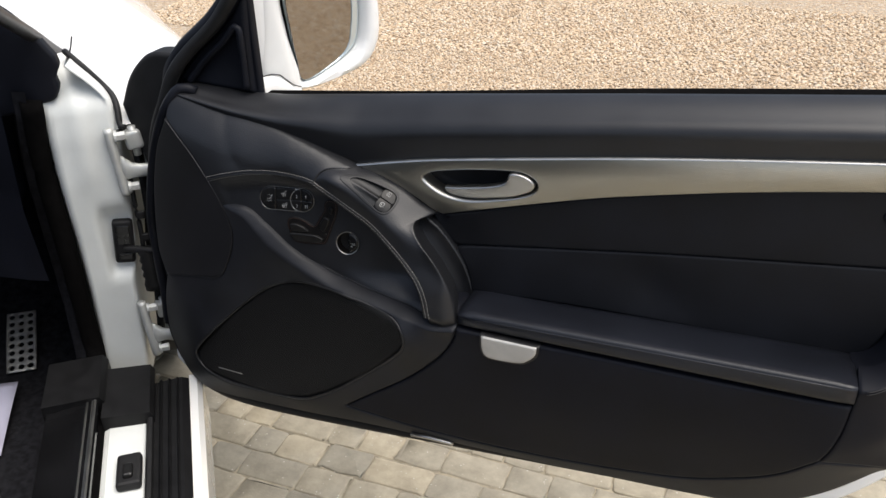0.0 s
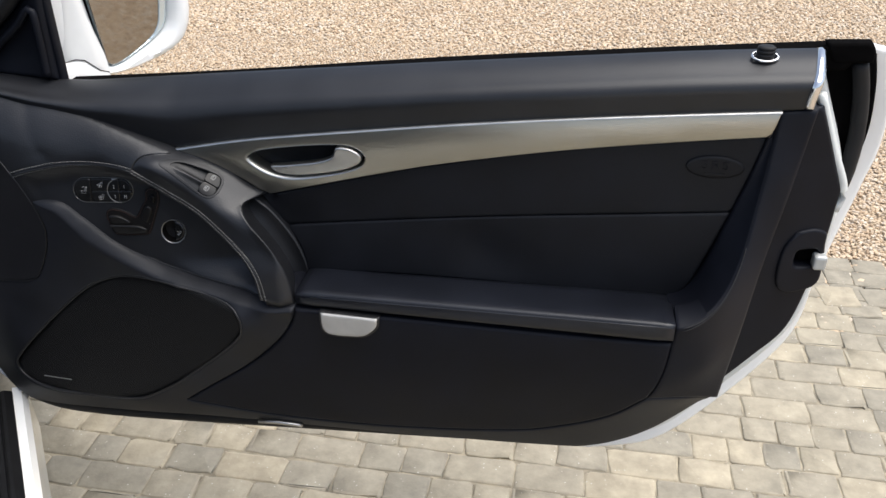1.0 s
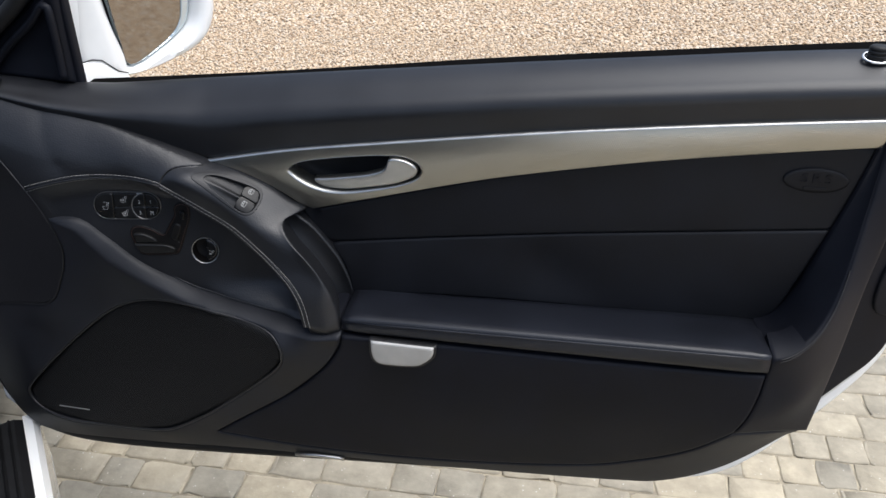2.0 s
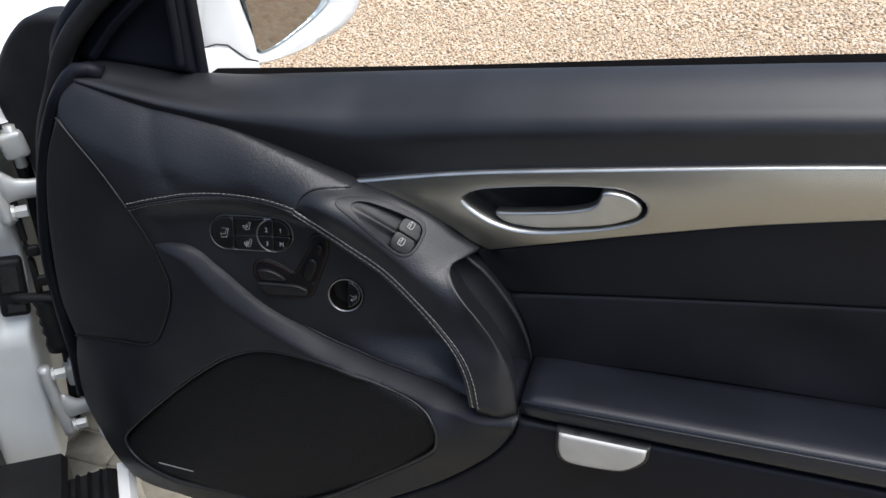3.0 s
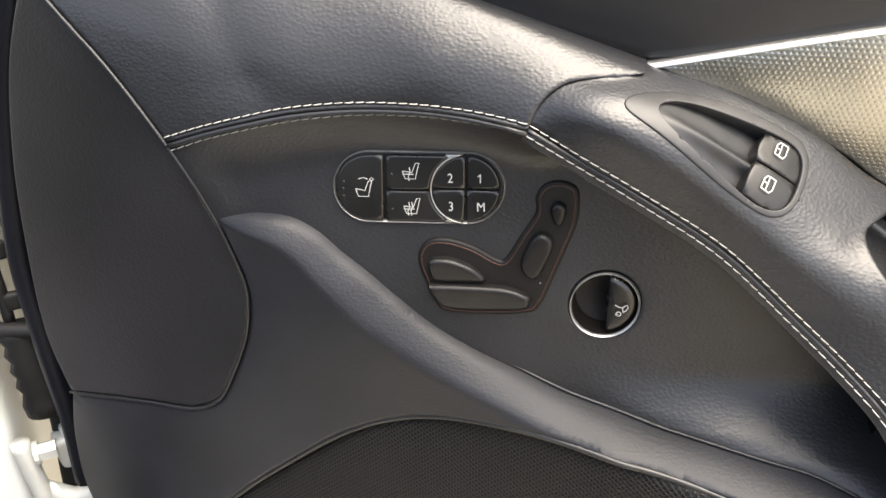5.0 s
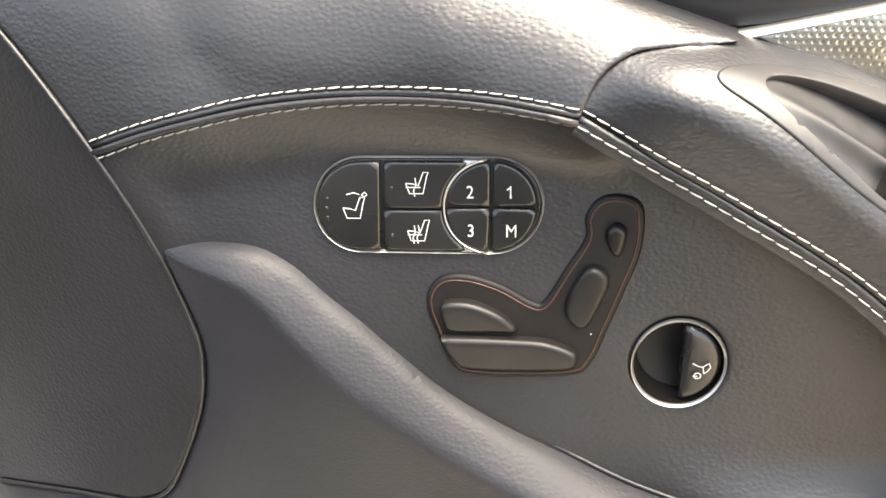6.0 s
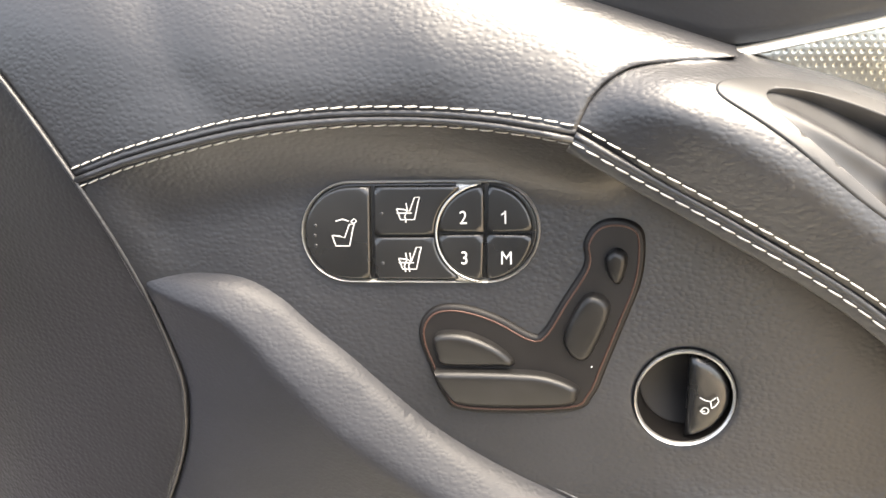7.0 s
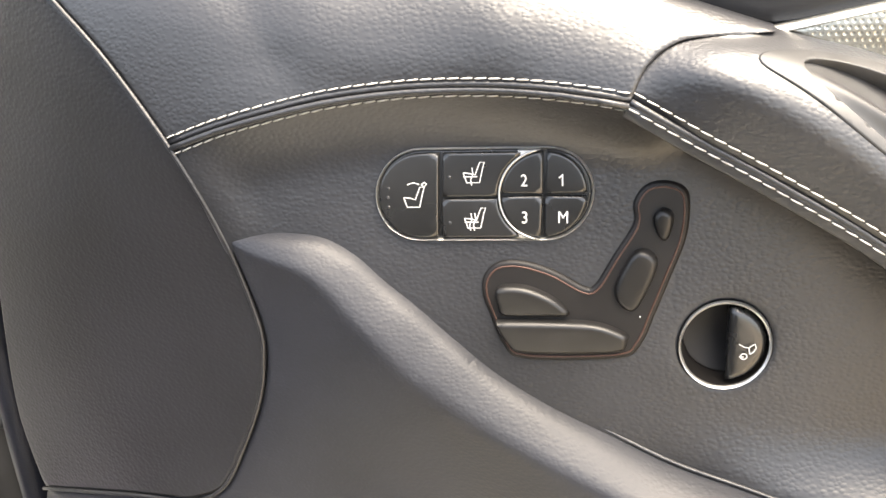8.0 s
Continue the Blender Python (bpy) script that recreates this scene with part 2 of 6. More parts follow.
def plate(name, lines, mat, parent, step=0.010, edge=0.004, drop=0.004, skirt=0.02, inner=(), surface=None, holes=(), lift=0.0, label="", basis=None, fine=0.006, rolls=(), extra_depth=None):
    """A moulded panel: a sheet over a closed outline in x, z, its depth a smooth sheet through the outline's own y and the inner points
    (or surface(xz)), its edges rolled back over the width edge by drop, with side walls skirt deep behind.
    rolls: (line, widths, depths along it, how flat from 0 to 1): a broader rolled shoulder along one part of the outline. Returns the object and the depth as a function."""
    loop = chain(lines, fine)
    if surface is None:
        pick = loop[:: max(1, len(loop) // 90)]
        keys = np.array([*pick.tolist(), *[list(q) for q in inner]])
        surface = membrane(keys[:, [0, 2]], keys[:, 1])
        flat = loop[:, [0, 2]]
    else:
        flat = loop[:, [0, 2]] if loop.shape[1] == 3 else loop
    loops = [flat, *[np.array(h, float) for h in holes]]
    for n, p in enumerate(loops):
        area = (p[:, 0] * np.roll(p[:, 1], -1) - np.roll(p[:, 0], -1) * p[:, 1]).sum()
        if (area < 0) == (n == 0):
            loops[n] = p[::-1].copy()

    def depth(p):
        p = np.atleast_2d(np.array(p, float))
        d = np.min([reach(q, p) for q in loops], axis=0)
        t = 1 - np.clip(d / edge, 0, 1)
        y = surface(p) - lift + drop * shoulder(t)
        if extra_depth:
            y = y + extra_depth(p)
        for line, widths, depths, flat in rolls:
            far, at = along(np.array(curve(line, 0.004))[:, [0, 2]], p)
            t = 1 - np.clip(far / np.interp(at, np.linspace(0, 1, len(widths)), widths), 0, 1)
            rounded, chamfer = shoulder(t), (np.sqrt(t * t + 0.02) - 0.1414) / 0.8686
            y = y + np.interp(at, np.linspace(0, 1, len(depths)), depths) * (rounded + (chamfer - rounded) * flat)
        return y

    pts, edges = [], []
    for p in loops:
        base = len(pts)
        pts += p.tolist()
        edges += [(base + k, base + (k + 1) % len(p)) for k in range(len(p))]
    rim = len(pts)
    extra = []
    for p in loops:
        tangent = np.roll(p, -1, 0) - np.roll(p, 1, 0)
        normal = np.c_[-tangent[:, 1], tangent[:, 0]] / np.maximum(np.linalg.norm(tangent, axis=1), 1e-9)[:, None]
        for f in (0.13, 0.4, 0.72, 1.1):
            q = p + normal * edge * f
            near = np.min([reach(o, q) for o in loops], axis=0)
            extra += q[near > edge * f * 0.93].tolist()
    for line, widths, depths, flat in rolls:
        q = np.array(curve(line, 0.0035))[:, [0, 2]]
        tangent = np.gradient(q, axis=0)
        normal = np.c_[-tangent[:, 1], tangent[:, 0]] / np.maximum(np.linalg.norm(tangent, axis=1), 1e-9)[:, None]
        wide = np.interp(np.linspace(0, 1, len(q)), np.linspace(0, 1, len(widths)), widths)[:, None]
        for f in (0.03, 0.08, 0.16, 0.28, 0.45, 0.65, 0.85, 1.0, 1.2):
            for side in (-1, 1):
                extra += (q + normal * wide * f * side).tolist()
    lo, hi = loops[0].min(0), loops[0].max(0)
    gx, gz = np.meshgrid(np.arange(lo[0], hi[0], step), np.arange(lo[1], hi[1], step))
    gx[1::2] += step / 2
    grid = np.c_[gx.ravel(), gz.ravel()]
    near = np.min([reach(o, grid) for o in loops], axis=0)
    extra += grid[near > edge * 1.1 + step * 0.35].tolist()
    extra = np.array(extra).reshape(-1, 2)
    ok = within(loops[0], extra)
    for h in loops[1:]:
        ok &= ~within(h, extra) & (reach(h, extra) > 0.0004)
    pts += extra[ok].tolist()
    from_cdt = delaunay([Vector(p) for p in pts], edges, [], 0, 1e-7)
    flat_pts = np.array([tuple(v) for v in from_cdt[0]])
    tris = [tuple(f) for f in from_cdt[2]]
    mid = np.array([flat_pts[list(f)].mean(0) for f in tris])
    ok = within(loops[0], mid)
    for h in loops[1:]:
        ok &= ~within(h, mid)
    y = depth(flat_pts)
    verts = [(x, h, z) for (x, z), h in zip(flat_pts.tolist(), y.tolist())]
    # Seen from -y, counter-clockwise in x, z faces the viewer.
    faces = []
    for f, k in zip(tris, ok):
        if k:
            a, b, c = (flat_pts[i] for i in f)
            turn = (b[0] - a[0]) * (c[1] - a[1]) - (b[1] - a[1]) * (c[0] - a[0])
            if abs(turn) > 1e-13:
                faces.append(f if turn > 0 else f[::-1])
    index = {}
    for new_i, olds in enumerate(from_cdt[3]):
        for o in olds:
            index[o] = new_i
    start = 0
    for p in loops:
        ids = [index[start + k] for k in range(len(p))]
        ids = [i for k, i in enumerate(ids) if i != ids[k - 1]]
        start += len(p)
        back = len(verts)
        verts += [(verts[i][0], verts[i][1] + skirt, verts[i][2]) for i in ids]
        n = len(ids)
        for k in range(n):
            faces.append((ids[(k + 1) % n], ids[k], back + k, back + (k + 1) % n))
    if basis is not None:
        verts = [basis @ Vector(v) for v in verts]
    ob = link(name, verts, faces, mat, parent, label)
    ob.data.validate()
    ob.data.set_sharp_from_angle(angle=radians(55))
    return ob, depth


def loft(name, rows, mat, parent, closed=False, caps=False, label="", smooth=True):
    """A skin over rows of points (each the same number of them); closed: each row is a ring."""
    n = len(rows[0])
    verts = [v for row in rows for v in row]
    faces = []
    for i in range(len(rows) - 1):
        for k in range(n if closed else n - 1):
            faces.append((i * n + k, i * n + (k + 1) % n, (i + 1) * n + (k + 1) % n, (i + 1) * n + k))
    if caps:
        faces += [tuple(range(n))[::-1], tuple(range((len(rows) - 1) * n, len(rows) * n))]
    ob = link(name, verts, faces, mat, parent, label, smooth)
    bm = bmesh.new()
    bm.from_mesh(ob.data)
    bmesh.ops.recalc_face_normals(bm, faces=bm.faces)
    bm.to_mesh(ob.data)
    bm.free()
    return ob


def tube(name, points, radius, mat, parent, sides=8, closed=False, label="", flat=1.0, up=(0, 0, 1)):
    """A rod along a line; flat squeezes it along its second axis."""
    p = [np.array(q, float) for q in points]
    rows = []
    for k, q in enumerate(p):
        a = p[k - 1] if k or closed else q
        b = p[(k + 1) % len(p)] if k + 1 < len(p) or closed else q
        t = (b - a) / np.linalg.norm(b - a)
        s = np.cross(t, np.array(up, float))
        s /= max(np.linalg.norm(s), 1e-9)
        w = np.cross(s, t)
        rows.append([q + radius * (math.cos(c) * s + flat * math.sin(c) * w) for c in np.linspace(0, 2 * math.pi, sides, endpoint=False)])
    if closed:
        rows.append(rows[0])
    return loft(name, rows, mat, parent, True, not closed, label)


def block(size, bevel=0.004, at=(0, 0, 0), turn=None, segments=2):
    """A bevelled box as a bmesh."""
    bm = bmesh.new()
    bmesh.ops.create_cube(bm, size=1.0, matrix=Matrix.Diagonal((*size, 1)))
    bmesh.ops.bevel(bm, geom=bm.edges[:], offset=min(bevel, 0.45 * min(size)), segments=segments, profile=0.5, affect="EDGES")
    bmesh.ops.transform(bm, matrix=Matrix.Translation(at) @ (turn or Matrix()), verts=bm.verts)
    return bm


def ngon(cx, cz, rx, rz, n=40, power=2.0):
    """A ring of points in x, z; a higher power squares it."""
    out = []
    for k in range(n):
        c, s = math.cos(2 * math.pi * k / n), math.sin(2 * math.pi * k / n)
        out.append((cx + rx * math.copysign(abs(c) ** (2 / power), c), cz + rz * math.copysign(abs(s) ** (2 / power), s)))
    return np.array(out)


def empty(name, at, label, category, turn=(0, 0, 0)):
    ob = new(name)
    ob.matrix_world = pose(*at, *turn)
    return tagged(ob, label, category)

# ---- the open car door: x along it from the hinges, y out through it, z up from the front tip of its metal trim ----
ZT = 0.855
door = empty("open_door", (0, 0, ZT), "open white car door with black leather lining and metal trim", "car door")

TRIM_TOP = [(0, 0, 0), (0.113, 0, 0.024), (0.247, 0, 0.045), (0.405, 0, 0.068), (0.554, 0, 0.087), (0.695, 0, 0.103), (0.819, 0, 0.116)]
TRIM_LOW = [(0.135, 0.008, -0.065), (0.206, 0.006, -0.044), (0.325, 0.004, -0.010), (0.405, 0.003, 0.010), (0.557, 0, 0.042), (0.701, 0, 0.065), (0.811, 0, 0.081)]
TRIM_FRONT = [(0, 0, 0), (0.039, 0.002, -0.0145), (0.089, 0.004, -0.038), (0.115, 0.006, -0.056), (0.135, 0.008, -0.065)]
BELT_FRONT = [(-0.312, -0.004, 0.080), (-0.247, -0.006, 0.066), (-0.161, -0.006, 0.050), (-0.085, -0.003, 0.029), (0, 0, 0)]
SEAM_FRONT = [(-0.2385, -0.0545, -0.0385), (-0.2145, -0.0545, -0.0302), (-0.19138, -0.05278, -0.02418), (-0.1694, -0.04916, -0.01968), (-0.14695, -0.04604, -0.01685), (-0.12675, -0.04407, -0.01552), (-0.10702, -0.0432, -0.0152), (-0.09138, -0.04343, -0.01559), (-0.07502, -0.04469, -0.01664), (-0.06112, -0.04671, -0.01808), (-0.0495, -0.049, -0.0197)]
SEAM_REAR = [(-0.0495, -0.049, -0.0195), (-0.0255, -0.049, -0.033), (0.004, -0.051, -0.0485), (0.043, -0.053, -0.0715), (0.079, -0.059, -0.101), (0.1055, -0.069, -0.1215), (0.125, -0.079, -0.1385), (0.138, -0.087, -0.160), (0.145, -0.091, -0.190)]
LIP_SEAM = [(0.187, -0.083, -0.1990), (0.150, -0.078, -0.2005), (0.125, -0.0660, -0.1985), (0.103, -0.0580, -0.1960), (0.079, -0.0560, -0.1930), (0.054, -0.0530, -0.1900), (0.027, -0.0500, -0.1865), (0.001, -0.0470, -0.1810), (-0.027, -0.0460, -0.1740), (-0.054, -0.0462, -0.1623), (-0.081, -0.0476, -0.1490), (-0.102, -0.0482, -0.1360), (-0.119, -0.0480, -0.1222), (-0.135, -0.0478, -0.1083), (-0.149, -0.0475, -0.0970), (-0.161, -0.0470, -0.0862), (-0.1715, -0.0473, -0.0800), (-0.181, -0.0481, -0.0772), (-0.192, -0.0497, -0.0764), (-0.207, -0.0519, -0.0757), (-0.2215, -0.0540, -0.0745)]
# The lower lining rises from that seam to a rounded crest: width and depth of its shoulder from the rear end to the front.
LIP_WIDE, LIP_DEEP = (0.008, 0.009, 0.009, 0.010, 0.013, 0.017, 0.021, 0.015, 0.006), (0.012, 0.016, 0.018, 0.019, 0.019, 0.019, 0.019, 0.014, 0.006)
LIP_RUN = np.r_[0, np.cumsum([math.hypot(p[0] - q[0], p[2] - q[2]) for p, q in zip(LIP_SEAM, LIP_SEAM[1:])])]
LIP = [(x, y - 0.002 - float(np.interp(s / LIP_RUN[-1], np.linspace(0, 1, 9), LIP_DEEP)), z) for s, (x, y, z) in zip(LIP_RUN, LIP_SEAM)]
FLAP_REAR = [(-0.321, -0.028, 0.042), (-0.294, -0.038, 0.020), (-0.267, -0.0465, -0.004), (-0.2385, -0.0545, -0.0385), (-0.2215, -0.0540, -0.0745), (-0.2140, -0.0535, -0.098), (-0.2085, -0.0540, -0.1215), (-0.2085, -0.0545, -0.137), (-0.2140, -0.0545, -0.160), (-0.2275, -0.0550, -0.190), (-0.2420, -0.0550, -0.214), (-0.2640, -0.0530, -0.227)]
FLAP_FLOOR = [(-0.264, -0.053, -0.227), (-0.305, -0.045, -0.236), (-0.386, -0.025, -0.260)]
FLAP_FRONT = [(-0.386, -0.025, -0.260), (-0.402, -0.014, -0.215), (-0.396, -0.012, -0.149), (-0.380, -0.015, -0.080), (-0.355, -0.020, -0.013), (-0.321, -0.028, 0.042)]
BIN_FRONT = [(0.188, -0.086, -0.200), (0.181, -0.085, -0.228), (0.154, -0.083, -0.269), (0.102, -0.080, -0.322), (0.037, -0.076, -0.374), (-0.018, -0.072, -0.418)]
BIN_FLOOR = [(-0.018, -0.072, -0.420), (0.143, -0.072, -0.428), (0.330, -0.074, -0.419), (0.509, -0.078, -0.394), (0.592, -0.082, -0.367), (0.655, -0.092, -0.329), (0.701, -0.105, -0.279)]
BIN_REAR = [(0.701, -0.105, -0.279), (0.711, -0.109, -0.251), (0.718, -0.110, -0.215), (0.721, -0.110, -0.174)]
REAR_BACK = [(0.862, 0, 0.120), (0.849, -0.010, 0.011), (0.831, -0.030, -0.090), (0.817, -0.050, -0.190), (0.803, -0.060, -0.300)]
INSERT_REAR = [(0.811, 0.004, 0.080), (0.799, 0.002, 0.027), (0.782, -0.002, -0.031), (0.760, -0.006, -0.100), (0.741, -0.009, -0.150), (0.716, -0.010, -0.172)]


def flip(line):
    return list(line)[::-1]


# The padded roll under the window: upright below, turning back over the top.
BELT_LOW = np.array(BELT_FRONT + TRIM_TOP[1:] + [(0.848, 0, 0.1195)])
BELT_HIGH = np.array([(-0.318, 0.03, 0.086), (-0.208, 0.05, 0.073), (-0.152, 0.056, 0.073), (0.065, 0.06, 0.097), (0.395, 0.06, 0.134), (0.690, 0.06, 0.165), (0.866, 0.06, 0.181)])


def belt_row(x, inset=0.0):
    z0, y0 = np.interp(x, BELT_LOW[:, 0], BELT_LOW[:, 2]), np.interp(x, BELT_LOW[:, 0], BELT_LOW[:, 1])
    z1, y1 = np.interp(x, BELT_HIGH[:, 0], BELT_HIGH[:, 2]), np.interp(x, BELT_HIGH[:, 0], BELT_HIGH[:, 1])
    z0 -= 0.010 * np.clip((0.0 - x) * 8, 0, 1) + 0.001
    shift = 0.018 * np.clip((x - 0.75) * 8, 0, 1)
    row = [(x, y0 + 0.014, z0 - 0.001), (x, y0 + 0.003, z0)]
    foot, brow, back = np.array([y0, z0 + 0.002]), np.array([y0 - 0.005, z0 + 0.63 * (z1 - z0)]), np.array([y1, z1])
    low, high = foot + (brow - foot) * 0.62, brow + (back - brow) * 0.30
    for c in np.linspace(0, 1, 25):
        if c < 0.25:
            q = foot + (low - foot) * c / 0.25
        elif c < 0.7:
            t = (c - 0.25) / 0.45
            q = low * (1 - t) ** 2 + brow * 2 * t * (1 - t) + high * t * t
        else:
            t = (c - 0.7) / 0.3
            q = high + (back - high) * t + np.array([0, 0.003 * math.sin(math.pi * t)])
        row.append((x + shift * c * c, q[0], q[1]))
    row.append((x + shift, y1 + 0.012, z1 - 0.004))
    mid = np.mean(row, axis=0)
    return [tuple(mid + (np.array(q) - mid) * (1 - inset)) for q in row]


rows = [belt_row(-0.3175, 0.9), belt_row(-0.317, 0.55), belt_row(-0.314, 0.25), belt_row(-0.308, 0.06)] + [belt_row(x) for x in np.linspace(-0.30, 0.846, 90)]
loft("upper_pad", rows, ROLL, door, label="black leather roll below the window")

# Window slot: two rubber lips; a near-black sheet stands for the shade between them.
slot_line = lambda y, drop: [(-0.20, y, 0.066 - drop), (0.065, y, 0.094 - drop), (0.395, y, 0.134 - drop), (0.690, y, 0.165 - drop), (0.925, y, 0.188 - drop)]
plate("window_slot", [slot_line(0.066, 0.006), [(0.925, 0.066, 0.182), (0.900, 0.066, 0.150)], [(0.900, 0.066, 0.150), (0.690, 0.066, 0.130), (0.395, 0.066, 0.100), (0.065, 0.066, 0.070), (-0.20, 0.066, 0.045)], [(-0.20, 0.066, 0.045), (-0.20, 0.066, 0.060)]], SEAL_AND_SHADE, door, 0.03, 0.004, 0.003, 0.03, label="near-black sheet for the shade in the window slot")
tube("window_seal", curve(slot_line(0.070, 0.006), 0.02), 0.0032, SEAL_AND_SHADE, door, label="black rubber window seal", flat=0.8)
tube("outer_window_seal", curve(slot_line(0.094, 0.018), 0.02), 0.009, SEAL_AND_SHADE, door, flat=0.9)

# Metal trim with its pull.
cup_loop = np.array(curve([(0.1085, -0.0070), (0.113, 0.0005), (0.130, 0.0090), (0.172, 0.0175), (0.213, 0.0235), (0.241, 0.0260), (0.260, 0.0258), (0.276, 0.0200), (0.2835, 0.0105), (0.281, 0.0000), (0.272, -0.0075), (0.250, -0.0165), (0.220, -0.0245), (0.187, -0.0315), (0.161, -0.0325), (0.138, -0.0275), (0.119, -0.0175)], 0.005, True))
def bow(p):
    """The strip is slightly rounded across."""
    far, _ = along(np.array(curve(TRIM_TOP, 0.01))[:, [0, 2]], p)
    wide = np.interp(p[:, 0], [0.0, 0.05, 0.135, 0.30, 0.50, 0.82], [0.008, 0.036, 0.088, 0.060, 0.044, 0.034])
    return -0.0035 * np.sin(math.pi * np.clip(far / wide, 0, 1)) * np.clip(wide / 0.04, 0, 1)


plate("metal_trim", [TRIM_TOP, [(0.819, 0, 0.116), (0.811, 0, 0.081)], flip(TRIM_LOW), flip(TRIM_FRONT)], ALUMINIUM, door, 0.02, 0.002, 0.002, 0.012, holes=[cup_loop], lift=0.004, label="tapering dimpled aluminium trim strip", extra_depth=bow)
loft("polished_edge", [[(q[0], q[1] + 0.004, q[2] + 0.0006), (q[0], q[1] - 0.0036, q[2] + 0.0004), (q[0], q[1] - 0.0056, q[2] - 0.0016), (q[0], q[1] - 0.0056, q[2] - 0.0022), (q[0], q[1] - 0.0030, q[2] - 0.0026)] for q in curve(TRIM_TOP, 0.01)], SILVER, door, label="polished upper edge of the trim")
rim_rows = []
for q, normal in zip(cup_loop, np.roll(cup_loop, -1, 0) - np.roll(cup_loop, 1, 0)):
    out = np.array([normal[1], -normal[0]]) / np.linalg.norm(normal)
    out = out if out @ (q - [0.19, -0.005]) > 0 else -out
    wide = 0.0006 + 0.0017 * max(0.0, -out[1] - out[0] * 0.5)
    rim_rows.append([(q[0] + out[0] * a * wide, y, q[1] + out[1] * a * wide) for a, y in ((1.0, -0.0038), (0.7, -0.0050), (0.3, -0.0050), (-0.6, -0.0020), (-1.1, 0.004), (-1.2, 0.02))])
loft("pull_rim", rim_rows + rim_rows[:1], SILVER, door, label="satin metal rim round the door pull")
bowl = plate("pull_recess", [cup_loop.tolist() + [cup_loop[0].tolist()]], RUBBER, door, 0.012, 0.012, 0.018, 0.005, surface=lambda p: np.full(len(p), 0.022), lift=0.0, label="black hollow behind the pull")[0]
bowl.scale = (1, -1, 1)
bowl.location = (0, 0.052, 0)
lever_lines = [[(0.142, -0.0159), (0.159, -0.0139), (0.185, -0.0089), (0.209, -0.0039), (0.229, 0.0031), (0.237, 0.0091), (0.240, 0.0170), (0.2425, 0.0221), (0.252, 0.0238), (0.265, 0.0215), (0.2755, 0.0150), (0.2785, 0.0085), (0.275, 0.0008), (0.266, -0.0052), (0.248, -0.0132), (0.220, -0.0205), (0.187, -0.0272), (0.165, -0.0279), (0.151, -0.0257), (0.143, -0.0205), (0.142, -0.0159)]]
plate("pull_lever", lever_lines, SILVER, door, 0.005, 0.0022, 0.0022, 0.010, surface=lambda p: -0.0065 + 0.03 * np.maximum(0, 0.24 - p[:, 0]) - 0.10 * (p[:, 1] + 0.005), label="satin silver door pull lever", fine=0.003)

# Leather inserts above and below their cross seam.
CROSS = [(0.152, 0.006, -0.117), (0.166, 0.006, -0.114), (0.323, 0.004, -0.090), (0.487, 0.002, -0.067), (0.641, 0, -0.048), (0.778, -0.002, -0.031)]
plate("upper_insert", [[(0.112, 0.012, -0.0665), (0.137, 0.012, -0.067)], [(x, 0.006, z - 0.0015) for x, y, z in TRIM_LOW], INSERT_REAR[:3], flip(CROSS), [(0.152, 0.006, -0.117), (0.130, 0.008, -0.089), (0.112, 0.012, -0.0665)]], SMOOTH_SHADED, door, 0.014, 0.004, 0.0035, 0.02, label="upper black leather insert")
plate("lower_insert", [CROSS, INSERT_REAR[2:], [(0.716, -0.010, -0.172), (0.492, -0.010, -0.172), (0.323, -0.010, -0.175), (0.183, -0.008, -0.186)], [(0.183, -0.008, -0.186), (0.179, -0.004, -0.160), (0.168, 0.000, -0.136), (0.152, 0.006, -0.117)]], SMOOTH_SHADED, door, 0.014, 0.004, 0.0035, 0.02, inner=[(0.45, 0.004, -0.12)], label="lower black leather insert")

# Hollow beside the grab handle: from a rounded rim back and under the handle.
CUP_RIM = [(0.094, 0.008, -0.058), (0.1105, -0.0005, -0.0745), (0.1303, -0.002, -0.0899), (0.149, -0.003, -0.1117), (0.1665, -0.004, -0.1379), (0.1775, -0.006, -0.1621), (0.1838, -0.008, -0.1830), (0.186, -0.010, -0.204)]
cup_rows = []
rim_fine = np.array(curve(CUP_RIM, 0.004))
for q, t in zip(rim_fine, np.gradient(rim_fine, axis=0)):
    out = np.array([-t[2], 0, t[0]]) / math.hypot(t[0], t[2])
    out = out if out[0] > 0 else -out
    cup_rows.append([tuple(q + out * w + [0, d, 0]) for w, d in ((0.0030, 0.018), (0.0030, 0.004), (0.0022, 0.0012), (0.0008, 0.0), (-0.0012, 0.0006), (-0.005, 0.0008), (-0.012, 0.0004), (-0.022, -0.0040), (-0.034, -0.0130), (-0.050, -0.0280))])
loft("pull_cup", cup_rows, LEATHER, door, label="black hollow behind the grab handle")

# Padded front of the lining above the stitched seam: upright, then rolling back to the upper pad.
PAD_TOP = [(-0.306, -0.022, 0.078), (-0.247, -0.022, 0.066), (-0.161, -0.027, 0.050), (-0.085, -0.038, 0.029), (0, -0.045, 0.001)]
POD_JOINT = [(-0.0495, -0.049, -0.0195), (-0.044, -0.049, -0.007), (-0.034, -0.048, 0.000), (-0.021, -0.046, 0.001), (0, -0.045, 0.001)]
VALLEY = np.array(curve([(-0.236, 0.095), (-0.209, 0.028), (-0.196, 0.006), (-0.178, -0.018)], 0.004))


